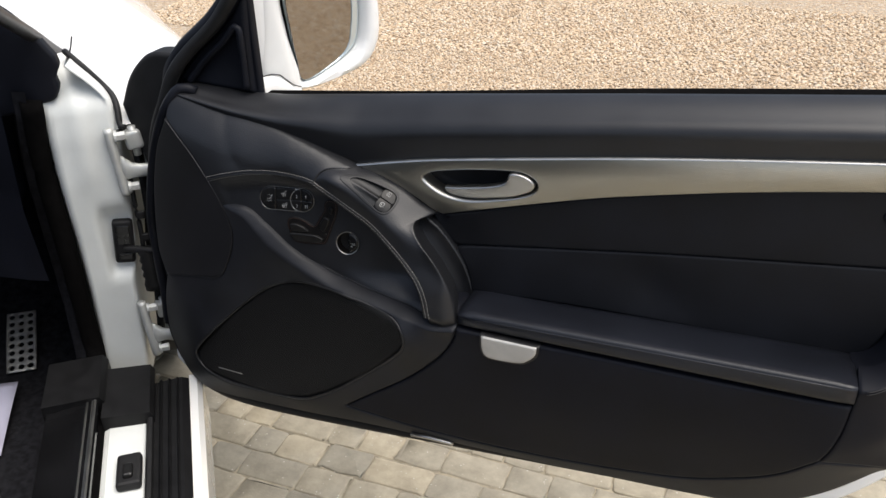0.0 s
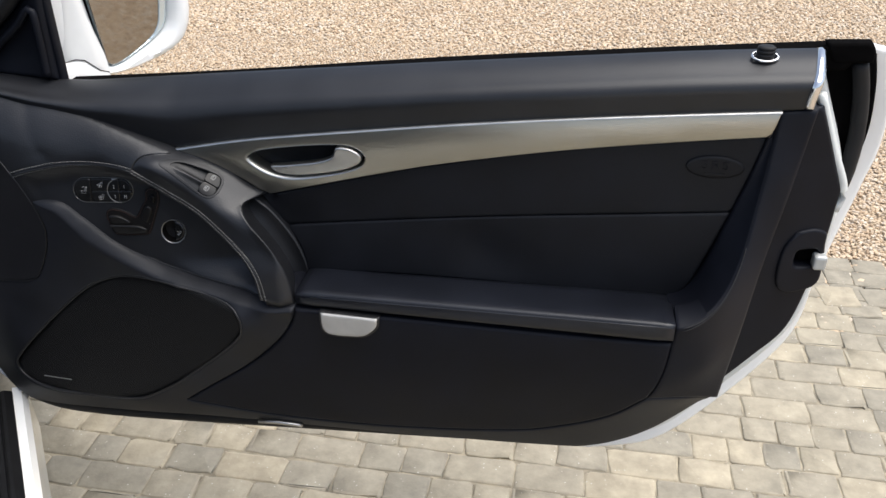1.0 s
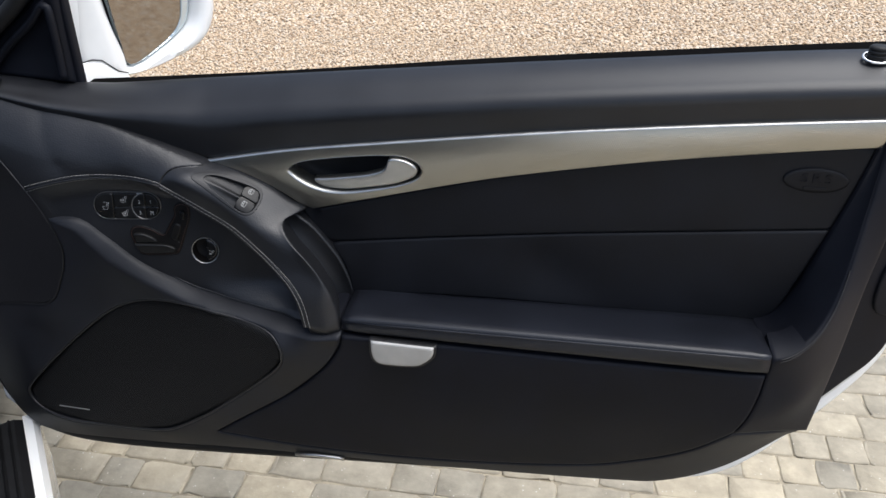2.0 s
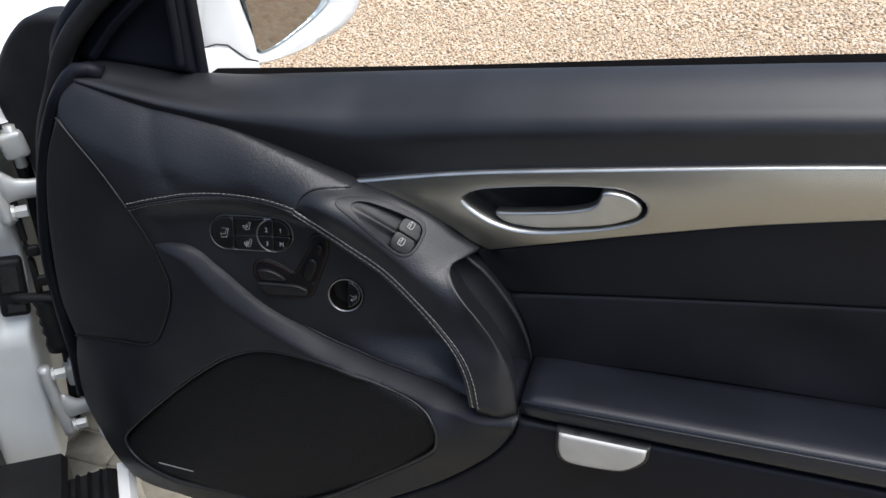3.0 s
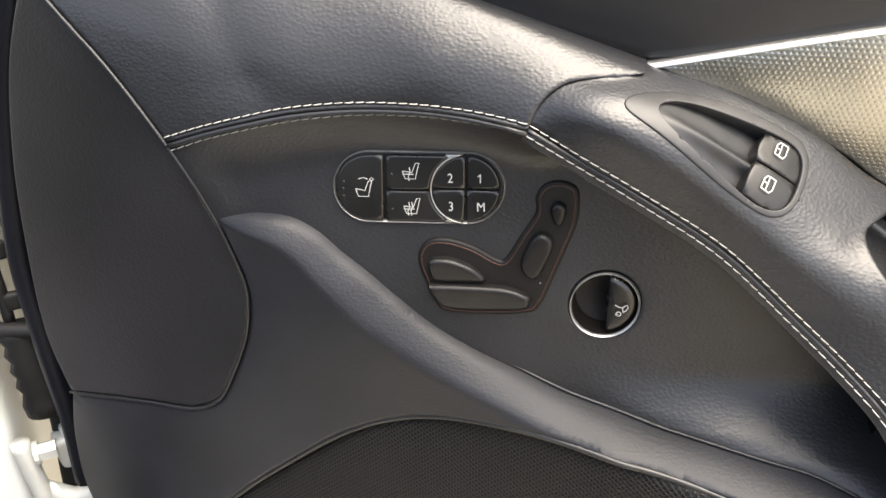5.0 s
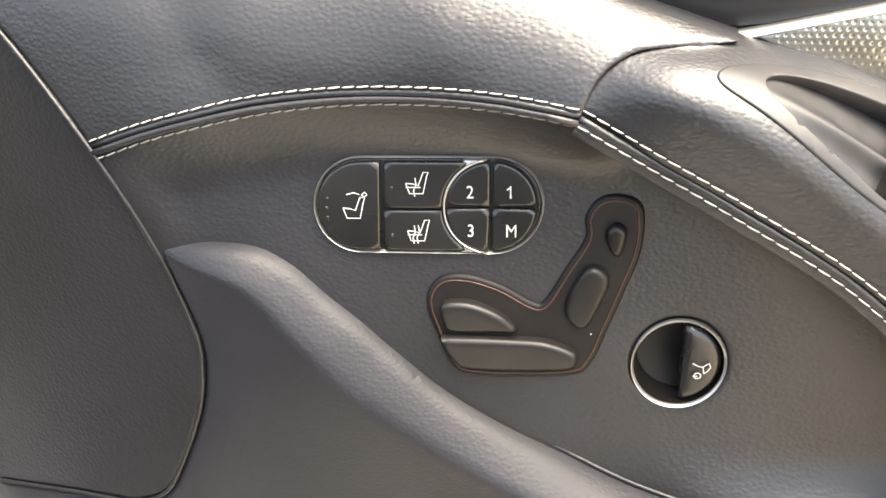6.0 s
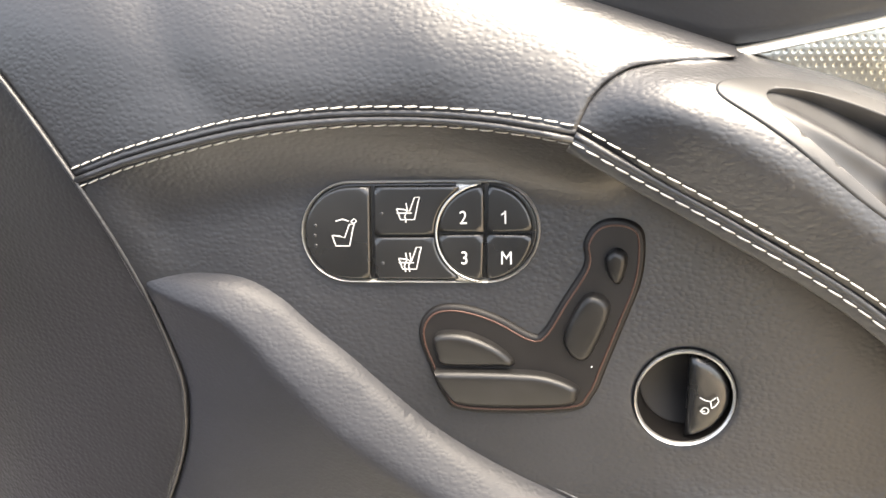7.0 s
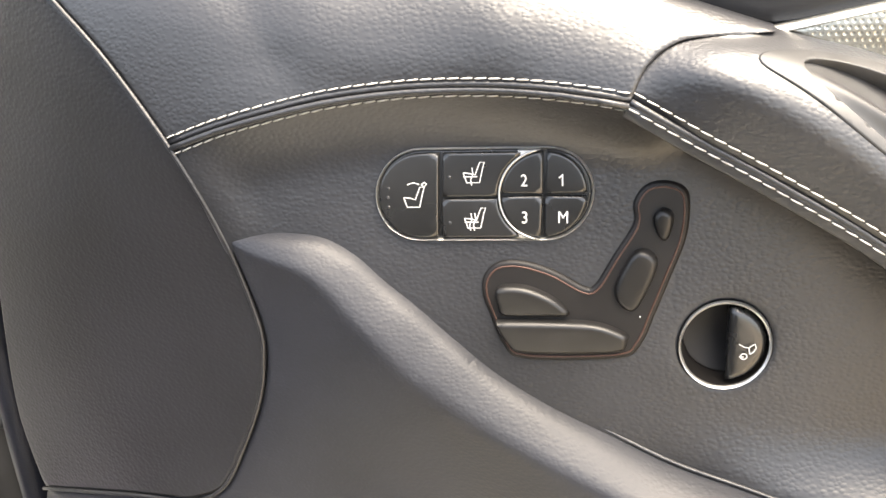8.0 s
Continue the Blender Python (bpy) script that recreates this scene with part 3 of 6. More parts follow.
def valley(p):
    """The soft fold that runs down the front pad to the stitched seam."""
    far, _ = along(VALLEY, p)
    seam, _ = along(np.array(curve(SEAM_FRONT, 0.004))[:, [0, 2]], p)
    return 0.0048 * np.exp(-np.sqrt(far * far + 0.00002) / 0.022) * (0.3 + 0.7 * np.clip(seam / 0.020, 0.0, 1))


front_top, front_depth = plate("front_pad", [flip(FLAP_REAR[:4]), [(-0.321, -0.028, 0.042), (-0.318, -0.025, 0.060), (-0.306, -0.022, 0.078)], PAD_TOP, flip(POD_JOINT), flip(SEAM_FRONT)], LEATHER, door, 0.005, 0.003, 0.0018, 0.03, inner=[(-0.17, -0.044, 0.01), (-0.10, -0.044, 0.006), (-0.23, -0.039, 0.03)], rolls=[(PAD_TOP, (0.050, 0.056, 0.034), (0.020, 0.024, 0.025), 0.30)], label="padded black leather front of the lining", fine=0.003, extra_depth=valley)

# Grab pod that carries the window switches.
# Sections from the stitched edge over the crest to the rear edge, skinned along its length.
CRESTS = [(-0.0455, -0.0485, -0.0070), (-0.011, -0.0522, -0.0062), (0.018, -0.0535, -0.0230), (0.050, -0.0520, -0.0450), (0.088, -0.0560, -0.0720), (0.120, -0.0630, -0.0980), (0.146, -0.0710, -0.1200), (0.166, -0.0810, -0.1450), (0.173, -0.0890, -0.1940)]
# Stations along the handle: seam, crest, and the edge where its upper side rolls over behind: along the trim, back round the notch below the trim's corner, then down beside the pull hollow.
seam_run, crest_run = np.array(curve(SEAM_REAR, 0.001)), np.array(curve(CRESTS, 0.001))
EDGES = [(0.0, (-0.003, -0.002, 0.0020)), (0.09, (0.0135, -0.006, -0.0028)), (0.19, (0.0417, -0.010, -0.0099)), (0.30, (0.0778, -0.008, -0.0270)), (0.385, (0.1065, -0.008, -0.0475)), (0.43, (0.1262, -0.005, -0.0605)), (0.455, (0.1180, -0.0165, -0.0628)), (0.48, (0.1090, -0.0270, -0.0640)), (0.515, (0.1075, -0.0385, -0.0665)), (0.56, (0.1150, -0.0510, -0.0755)), (0.62, (0.1265, -0.0600, -0.0855)), (0.70, (0.1415, -0.068, -0.0962)), (0.77, (0.1550, -0.072, -0.1100)), (0.84, (0.1665, -0.074, -0.1270)), (0.89, (0.1755, -0.075, -0.1440)), (0.95, (0.1822, -0.0765, -0.1660)), (1.0, (0.1872, -0.079, -0.1960))]
on = lambda run, f: run[min(len(run) - 1, round(f * (len(run) - 1)))]
stations = []
joint = [(-0.0482, -0.0150), (-0.0465, -0.0110), (-0.0440, -0.0070), (-0.0360, -0.0010), (-0.0220, 0.0010), (-0.0080, 0.0010)]
for f, r0 in EDGES:
    s0, c0, r0 = on(seam_run, f), on(crest_run, f), np.array(r0)
    free = min(1.0, max(0.0, (f - 0.43) / 0.06))
    behind = r0 + np.array([0, 0.004, -0.001]) * (1 - free) + np.array([-0.0015, 0.0075, -0.0035]) * free
    under = r0 + np.array([0, 0.030, -0.010]) * (1 - free) + np.array([-0.012, 0.050, -0.016]) * free
    stations.append([s0 + [0, 0.012, 0], s0 + [0, 0.0022, 0.0003], 0.965 * s0 + 0.035 * c0 - [0, 0.0004, 0], 0.5 * (s0 + c0) + [0, -0.0012, 0], 0.16 * s0 + 0.84 * c0 + [0, -0.0012, 0.0], 0.80 * c0 + 0.20 * r0 + [0.0006, -0.0002, 0.0014], 0.45 * c0 + 0.55 * r0 + [0.0006, 0, 0.0012], 0.12 * c0 + 0.88 * r0 + [0.0002, 0, 0.0004], behind, under])
stations.append([q + [-0.0005, 0.010, -0.018] for q in stations[-1]])
stations[0][2:8] = [np.array([x, float(front_depth([(x, z)])[0]) + 0.0008, z]) for x, z in joint]
count = 220
lengthwise = [[line[min(len(line) - 1, round(i * (len(line) - 1) / count))] for i in range(count + 1)] for line in ([q for q in curve(line, 0.0004)] for line in [[row[j] for row in stations] for j in range(10)])]
pod_rows = [[row[min(len(row) - 1, round(m * (len(row) - 1) / 69))] for m in range(70)] for row in ([q for q in curve([lengthwise[j][i] for j in range(10)], 0.0004)] for i in range(count + 1))]
skin = np.array(pod_rows)
for _ in range(8):
    skin[1:-1] = (skin[:-2] + 2 * skin[1:-1] + skin[2:]) / 4
    skin[:, 1:-1] = (skin[:, :-2] + 2 * skin[:, 1:-1] + skin[:, 2:]) / 4
pod_rows = skin.tolist()
pod = loft("grab_handle", pod_rows, LEATHER, door, label="black leather grab handle with white stitching")
pod_stitch = [np.array(s0) + (np.array(c0) - np.array(s0)) / np.linalg.norm(np.array(c0) - np.array(s0)) * 0.0046 + [0, -0.0012, 0] for s0, c0 in zip(SEAM_REAR, CRESTS)]

part("handle_foot", block((0.046, 0.080, 0.036), 0.010, (0.163, -0.034, -0.2055), segments=4), VINYL, door, "black lining between the grab handle and the armrest", smooth=True)

# Recessed switch panel.
POCKET = lambda p: -0.0345 + 0.15 * (p[:, 0] + 0.11) + 0.2 * (p[:, 1] + 0.062)


def pocket_sheet(p):
    """The flat of the switch panel, drawn out to the front seam and curling forward as a floor along the lip."""
    y = POCKET(p)
    deep = np.clip((p[:, 0] - 0.012) / 0.08, 0, 1)
    y = y + 0.002 * deep * deep * (3 - 2 * deep)
    q = np.array(curve(SEAM_FRONT, 0.004))
    far, at = along(q[:, [0, 2]], p)
    t = 1 - np.clip(far / 0.029, 0, 1)
    y = y + (np.interp(at, np.linspace(0, 1, len(q)), q[:, 1]) - y) * t**1.3
    q = np.array(curve(FLAP_REAR[3:7], 0.004))
    far, at = along(q[:, [0, 2]], p)
    t = 1 - np.clip(far / 0.022, 0, 1)
    y = y + (np.interp(at, np.linspace(0, 1, len(q)), q[:, 1]) - 0.0005 - y) * t * t * (3 - 2 * t)
    q = np.array(curve(LIP_SEAM, 0.004))
    far, at = along(q[:, [0, 2]], p)
    t = 1 - np.clip(far / np.interp(p[:, 0], [-0.08, -0.02, 0.10], [0.018, 0.025, 0.034]), 0, 1)
    t = np.where(p[:, 1] < np.interp(p[:, 0], q[::-1, 0], q[::-1, 2]), 1.0, t)
    y = y + (np.interp(at, np.linspace(0, 1, len(q)), q[:, 1]) - y) * t * t * np.clip((p[:, 0] + 0.075) / 0.075, 0, 1)
    return y


pocket, pocket_depth = plate("switch_panel", [SEAM_FRONT, [(x, y, z) for x, y, z in SEAM_REAR], [(0.145, 0, -0.190), (0.150, 0, -0.225), (0.098, 0, -0.222), (0.048, 0, -0.210), (-0.023, 0, -0.188), (-0.059, 0, -0.175), (-0.095, 0, -0.158), (-0.126, 0, -0.134), (-0.150, 0, -0.112), (-0.172, 0, -0.098), (-0.195, 0, -0.092), (-0.219, 0, -0.090)], [(-0.219, 0, -0.090), (-0.2385, 0, -0.0385)]], LEATHER, door, 0.006, 0.003, 0.0018, 0.03, surface=pocket_sheet, holes=[ngon(-0.0097, -0.1224, 0.0176, 0.0176, 40)], label="recessed black leather switch panel")

# Lower front of the lining, with its rounded lip, round the speaker and under the bin.
speaker_line = [(-0.335, -0.05, -0.405), (-0.302, -0.05, -0.360), (-0.229, -0.054, -0.286), (-0.161, -0.056, -0.226), (-0.109, -0.058, -0.1995), (-0.060, -0.064, -0.1885), (0.009, -0.076, -0.194), (0.080, -0.092, -0.207), (0.102, -0.097, -0.219), (0.107, -0.098, -0.238), (0.098, -0.096, -0.262), (0.052, -0.090, -0.311), (-0.016, -0.084, -0.370), (-0.075, -0.078, -0.413), (-0.110, -0.076, -0.428), (-0.170, -0.074, -0.437), (-0.257, -0.068, -0.438), (-0.316, -0.058, -0.430)]
speaker_loop = np.array(curve([(x, z) for x, y, z in speaker_line], 0.004, True))
_, card_depth = plate("lower_lining", [LIP, FLAP_REAR[4:], FLAP_FLOOR, [(-0.386, -0.025, -0.260), (-0.420, -0.004, -0.330), (-0.434, 0.004, -0.400), (-0.418, 0.0, -0.462), (-0.375, -0.022, -0.492), (-0.300, -0.046, -0.490), (-0.120, -0.056, -0.474), (0.038, -0.060, -0.459), (0.327, -0.062, -0.445), (0.560, -0.062, -0.431), (0.640, -0.062, -0.418), (0.714, -0.062, -0.376), (0.786, -0.058, -0.307), (0.800, -0.058, -0.300)], [(0.800, -0.058, -0.300), (0.760, -0.085, -0.284), (0.701, -0.105, -0.279)], flip(BIN_FLOOR), flip(BIN_FRONT)], LINING, door, 0.012, 0.004, 0.004, 0.05, inner=[q for q in speaker_line[::2]], holes=[speaker_loop], rolls=[(LIP, LIP_WIDE, LIP_DEEP, 0.75)], label="black moulded lower door lining")
plate("speaker_grille", [speaker_line + speaker_line[:1]], GRILLE, door, 0.014, 0.008, 0.005, 0.02, lift=-0.003, label="black woven speaker grille")
tube("speaker_rim", [(x, float(card_depth([(x, z)])[0]) - 0.0016, z) for x, z in speaker_loop], 0.0019, SATIN, door, closed=True, up=(0, 1, 0))
bm = block((0.049, 0.0012, 0.0016), 0.0004, (-0.246, -0.0715, -0.4055), pose(0, 0, 0, 0, 2, 0))
part("speaker_badge", bm, SILVER, door, "thin silver badge bar on the speaker grille")

# Smooth panel at the hinge end.
plate("end_panel", [FLAP_REAR, FLAP_FLOOR, FLAP_FRONT], HIDE, door, 0.012, 0.003, 0.002, 0.03, label="smooth black panel at the hinge end")
tube("panel_piping", [(x, y - 0.0002, z) for x, y, z in curve(FLAP_REAR + FLAP_FLOOR[1:], 0.008)], 0.0010, HIDE, door, 8)
tube("end_piping", curve([(-0.282, 0.012, 0.078), (-0.306, 0.002, 0.083), (-0.330, -0.012, 0.050), (-0.362, -0.010, -0.009), (-0.395, 0.000, -0.083), (-0.420, 0.006, -0.166), (-0.427, 0.008, -0.237), (-0.433, 0.012, -0.330), (-0.440, 0.012, -0.400)], 0.012), 0.009, VINYL, door, label="rolled black edge of the lining")
tube("weatherstrip", curve([(-0.200, 0.034, 0.236), (-0.243, 0.032, 0.183), (-0.297, 0.028, 0.136), (-0.330, 0.022, 0.098), (-0.353, 0.016, 0.050), (-0.385, 0.020, -0.009), (-0.418, 0.030, -0.100), (-0.440, 0.034, -0.200), (-0.450, 0.034, -0.320), (-0.446, 0.030, -0.420), (-0.420, 0.024, -0.495), (-0.350, 0.0, -0.520), (-0.20, -0.02, -0.512), (0.20, -0.028, -0.474), (0.50, -0.026, -0.450), (0.60, -0.018, -0.434), (0.70, -0.012, -0.396), (0.79, -0.004, -0.315)], 0.015), 0.011, RUBBER, door, label="black rubber door seal")

# Armrest pad: top, rolled front edge, front face.
arm_rows = []
for k in range(41):
    t = k / 40
    x = 0.189 + 0.532 * t
    yf, zf, yb, zb, zl = -0.080 - 0.031 * t, -0.180 + 0.033 * t, -0.010 - 0.010 * t, -0.179 + 0.017 * t, -0.200 + 0.026 * t
    e = 0.0022 * max(0.0, 1 - min(t, 1 - t) * 40 / 2)
    flat = [(x, yb + (yf - yb) * f, zb + (zf - zb) * f + lift - e) for f, lift in ((0.04, 0.0), (0.12, 0.0006), (0.5, 0.0022), (0.8, 0.0034), (0.93, 0.0030))]
    arm_rows.append([(x, yb + 0.020, zb - 0.020), (x, yb + 0.018, zb - (zf - zb) * 0.2 - e), *flat, (x, yf + 0.0012 + e, zf + 0.0005), (x, yf - 0.001 + e, zf - 0.005), (x, yf - 0.002 + e, 0.5 * (zf + zl) - 0.004), (x, yf - 0.001 + e, zl + 0.003), (x, yf + 0.006, zl), (x, yf + 0.03, zl)])
loft("armrest_pad", arm_rows, LID, door, caps=True, label="long black leather armrest lid with stitched edge")


def stitches(name, line, depth, pitch, parent, size=0.00034, fill=0.86, off=0.0005, mat=THREAD):
    """A row of sewn stitches along a line in x, z, lying on the sheet depth(xz)."""
    fine = curve(line, 0.0005)
    run = [0.0]
    for a, b in zip(fine, fine[1:]):
        run.append(run[-1] + float(np.linalg.norm((b - a)[:2] if len(a) == 2 else b - a)))
    fine, run = np.array(fine), np.array(run)
    pitch = run[-1] / round(run[-1] / pitch)
    verts, faces = [], []
    at = lambda s: np.array([np.interp(s, run, fine[:, k]) for k in range(fine.shape[1])])
    for k in range(round(run[-1] / pitch)):
        s0, s1 = k * pitch, k * pitch + pitch * fill
        base = len(verts)
        for i in range(6):
            s = s0 + (s1 - s0) * i / 5
            p = at(s)
            q = at(min(s + 0.0003, run[-1])) - at(max(s - 0.0003, 0))
            if depth is not None:
                centre = np.array([p[0], float(depth([p])[0]), p[1]])
                t = np.array([q[0], 0, q[1]])
            else:
                centre, t = p, q
            lift = off + size * 0.9 * math.sin(math.pi * i / 5)
            side = np.cross(t / np.linalg.norm(t), [0, 1, 0])
            slant = (i / 5 - 0.5) * size * 0.8
            r = size * (0.55 if i in (0, 5) else 1.0)
            for c in range(6):
                a = 2 * math.pi * c / 6
                verts.append(centre + side * (math.cos(a) * r + slant) - np.array([0, 1, 0]) * (lift - size + math.sin(a) * r))
        for i in range(5):
            faces += [(base + i * 6 + c, base + i * 6 + (c + 1) % 6, base + i * 6 + 6 + (c + 1) % 6, base + i * 6 + 6 + c) for c in range(6)]
        faces += [tuple(base + c for c in range(6))[::-1], tuple(base + 30 + c for c in range(6))]
    return link(name, verts, faces, mat, parent)


def beside(line, gap):
    """The line in x, z shifted sideways (to its left for a positive gap)."""
    p = np.array([(q[0], q[2]) for q in curve(line, 0.01)])
    t = np.gradient(p, axis=0)
    t /= np.linalg.norm(t, axis=1)[:, None]
    return [tuple(q) for q in p + np.c_[-t[:, 1], t[:, 0]] * gap]


stitches("upper_stitching", beside(SEAM_FRONT, 0.0036), front_depth, 0.0054, front_top)
stitches("lower_stitching", beside(SEAM_FRONT, -0.0036), pocket_depth, 0.0054, pocket)
stitches("grab_stitching", pod_stitch, None, 0.0054, pod)
# The second row lies on a narrow hem below the seam.
hem_low = [(x, y + 0.0005, z) for (x, z), (_, y, _) in zip(beside(SEAM_REAR, -0.0055), curve(SEAM_REAR, 0.01))]
hem, hem_depth = plate("hem", [curve(SEAM_REAR, 0.01), flip(hem_low)], LEATHER, door, 0.006, 0.0010, 0.0004, 0.03, label="narrow stitched leather hem", fine=0.008)
stitches("hem_stitching", beside(SEAM_REAR, -0.0016), hem_depth, 0.0054, hem)
tube("seam_welt", [q + np.array([0, 0.0012, 0]) + 0.12 * (r - q) for q, r in zip(curve(SEAM_REAR, 0.004), [np.array(curve(pod_stitch, 0.0005))[round(k)] for k in np.linspace(0, len(curve(pod_stitch, 0.0005)) - 1, len(curve(SEAM_REAR, 0.004)))])], 0.0013, LEATHER, pod, 8)
tube("seam_welt", [(x, float(pocket_depth([(x, z)])[0]) - 0.0012, z) for x, z in beside(SEAM_FRONT, -0.0010)], 0.0013, LEATHER, front_top, 8)
tube("seam_welt", [(x, float(front_depth([(x, z)])[0]) + 0.0002, z) for x, z in beside(SEAM_FRONT, 0.0013)], 0.0013, LEATHER, front_top, 8)
# Sewn edge where the floor of the switch panel meets the lip.
tube("lip_welt", [(x, y - 0.0002 + 0.022 * max(0.0, 0.0 - x), z + 0.0008) for x, y, z in curve(LIP_SEAM[2:12], 0.005)], 0.0010, LEATHER, pocket, 8)
arm_line = [(x, y, z) for x, y, z in ((0.192 + 0.526 * t, -0.0792 - 0.031 * t, -0.1800 + 0.033 * t) for t in np.linspace(0, 1, 9))]
tube("armrest_piping", [(x, y - 0.0012, z - 0.0030) for x, y, z in arm_line], 0.0012, LID, door)
stitches("armrest_stitching", arm_line, None, 0.0045, door, 0.00036, mat=DARK_THREAD)

# Bin front below the armrest, and its latch.
plate("storage_bin_lid", [[(0.188, -0.086, -0.203), (0.341, -0.090, -0.198), (0.502, -0.098, -0.191), (0.618, -0.104, -0.185), (0.721, -0.110, -0.177)], flip(BIN_REAR), flip(BIN_FLOOR), flip(BIN_FRONT)], VINYL, door, 0.016, 0.005, 0.005, 0.03, inner=[(0.35, -0.093, -0.30), (0.55, -0.100, -0.27)], label="black storage bin front below the armrest")
LATCH = lambda p: -0.0905 - 0.03 * (p[:, 0] - 0.23) - 0.02 * (p[:, 1] + 0.2)
plate("bin_latch", [[(0.230, -0.2000), (0.314, -0.1985)], [(0.314, -0.1985), (0.312, -0.213), (0.300, -0.227), (0.286, -0.2335), (0.248, -0.2365), (0.235, -0.232), (0.2305, -0.220), (0.230, -0.2000)]], LACQUER, door, 0.006, 0.003, 0.0025, 0.012, surface=LATCH, lift=0.004, label="silver half-round bin latch", fine=0.004)
plate("latch_surround", [[(0.227, -0.1995), (0.317, -0.1975)], [(0.317, -0.1975), (0.315, -0.215), (0.302, -0.230), (0.287, -0.237), (0.247, -0.240), (0.232, -0.235), (0.2275, -0.221), (0.227, -0.1995)]], SATIN, door, 0.01, 0.002, 0.0015, 0.01, surface=LATCH, lift=0.0012, fine=0.004)

# Rear of the lining, end face, lock.
FOLD = [(0.819, 0, 0.114), (0.815, -0.010, 0.060), (0.809, -0.026, 0.000), (0.801, -0.046, -0.062), (0.790, -0.066, -0.100), (0.774, -0.085, -0.1250), (0.756, -0.099, -0.1390), (0.738, -0.108, -0.1465), (0.7225, -0.1115, -0.1490)]
plate("rear_lining", [[(0.819, 0, 0.114), (0.862, 0, 0.120)], REAR_BACK, [(0.803, -0.060, -0.300), (0.760, -0.085, -0.284), (0.701, -0.105, -0.279)], BIN_REAR, [(0.721, -0.110, -0.174), (0.7225, -0.1115, -0.149)], flip(FOLD)], VINYL, door, 0.010, 0.005, 0.0025, 0.05, inner=[(0.77, -0.095, -0.22), (0.83, -0.016, 0.03)], label="black moulded rear of the door lining")
# Its forward side: upright beside the insert, sweeping down into a shelf level with the armrest.
INNER_FOLD = [(0.817, 0.002, 0.114), (0.803, -0.002, 0.045), (0.781, -0.006, -0.037), (0.764, -0.010, -0.098), (0.752, -0.012, -0.131), (0.740, -0.014, -0.1500), (0.728, -0.016, -0.1595), (0.716, -0.018, -0.1630)]
fold_a, fold_b = np.array(curve(INNER_FOLD, 0.001)), np.array(curve(flip(FOLD), 0.001))[::-1]
shelf_rows = []
for f in np.linspace(0, 1, 60):
    a, b = fold_a[round(f * (len(fold_a) - 1))], fold_b[round(f * (len(fold_b) - 1))] + [0, 0.0022, 0.0]
    row = [a + [0, 0.02, 0]]
    for t in np.linspace(0, 1, 12):
        dip = math.sin(math.pi * t) * np.array([0.0, 0.0025, -0.0015])
        row.append(a + (b - a) * t + dip)
    shelf_rows.append([tuple(q) for q in row + [b + [0.003, 0.006, -0.003]]])
loft("rear_shelf", shelf_rows, VINYL, door, label="black lining sweeping up behind the armrest")
for gap in (0.0010, 0.0050):
    tube("rear_stitch_line", [q - [0, 0.0006, gap] for q in fold_b[-150:-8:4]][::-1], 0.0005, SATIN, door, 6)
plate("shut_panel", [[(0.858, 0.012, 0.118), (0.873, 0.020, 0.117)], [(0.873, 0.020, 0.117), (0.923, 0.030, -0.002)], [(0.923, 0.030, -0.002), (0.921, 0.030, -0.076), (0.915, 0.030, -0.137), (0.896, 0.030, -0.224), (0.856, 0.02, -0.274), (0.796, 0.0, -0.336), (0.774, -0.01, -0.352)], [(0.774, -0.01, -0.352), (0.800, -0.03, -0.300), (0.812, -0.025, -0.190), (0.826, -0.005, -0.090), (0.845, 0.008, 0.011), (0.858, 0.012, 0.118)]], VINYL, door, 0.02, 0.004, 0.004, 0.03, surface=lambda p: 0.034 - 0.30 * np.maximum(0, 0.925 - p[:, 0]) + 0 * p[:, 1], holes=[ngon(0.897, -0.104, 0.017, 0.015, 20, 4)], label="black end panel of the door")
plate("lock_plate", [[(0.876, -0.062), (0.900, -0.058), (0.918, -0.066), (0.920, -0.084), (0.925, -0.122), (0.919, -0.152), (0.880, -0.160), (0.862, -0.140), (0.862, -0.090), (0.876, -0.062)]], VINYL, door, 0.01, 0.004, 0.004, 0.01, surface=lambda p: 0.0295 - 0.30 * (0.925 - p[:, 0]), holes=[ngon(0.897, -0.104, 0.016, 0.014, 20, 4)], label="black lock surround", fine=0.006)
part("lock_claw", block((0.018, 0.02, 0.022), 0.004, (0.916, 0.026, -0.108)), STEEL, door, "steel lock claw")
# Near-black block behind the lock's hole, for the shade inside it.
part("lock_recess", block((0.044, 0.004, 0.040), 0.001, (0.897, 0.046, -0.104)), SEAL_AND_SHADE, door)
cap_rows = []
for k, (x, y, z) in enumerate(belt_row(0.846)[2:]):
    w = 0.0085 + 0.0015 * math.sin(math.pi * k / 24)
    cap_rows.append([(x - 0.001, y + 0.006, z - 0.004), (x - 0.001, y - 0.0022, z + 0.0012), (x + 0.3 * w, y - 0.0032, z + 0.0018), (x + w, y - 0.0018, z + 0.001), (x + w, y + 0.006, z - 0.005)])
loft("end_cap", cap_rows, CHROME, door, closed=True, caps=True, label="polished chrome end cap of the upper pad")
pin = Vector((0.793, 0.036, 0.171))
ring = [(pin.x + 0.0155 * math.cos(a), pin.y + 0.009 * math.sin(a), pin.z + 0.001 + 0.0035 * math.sin(a)) for a in np.linspace(0, 2 * math.pi, 24, endpoint=False)]
tube("lock_pin_ring", ring, 0.0018, CHROME, door, closed=True, label="chrome ring of the lock pin")
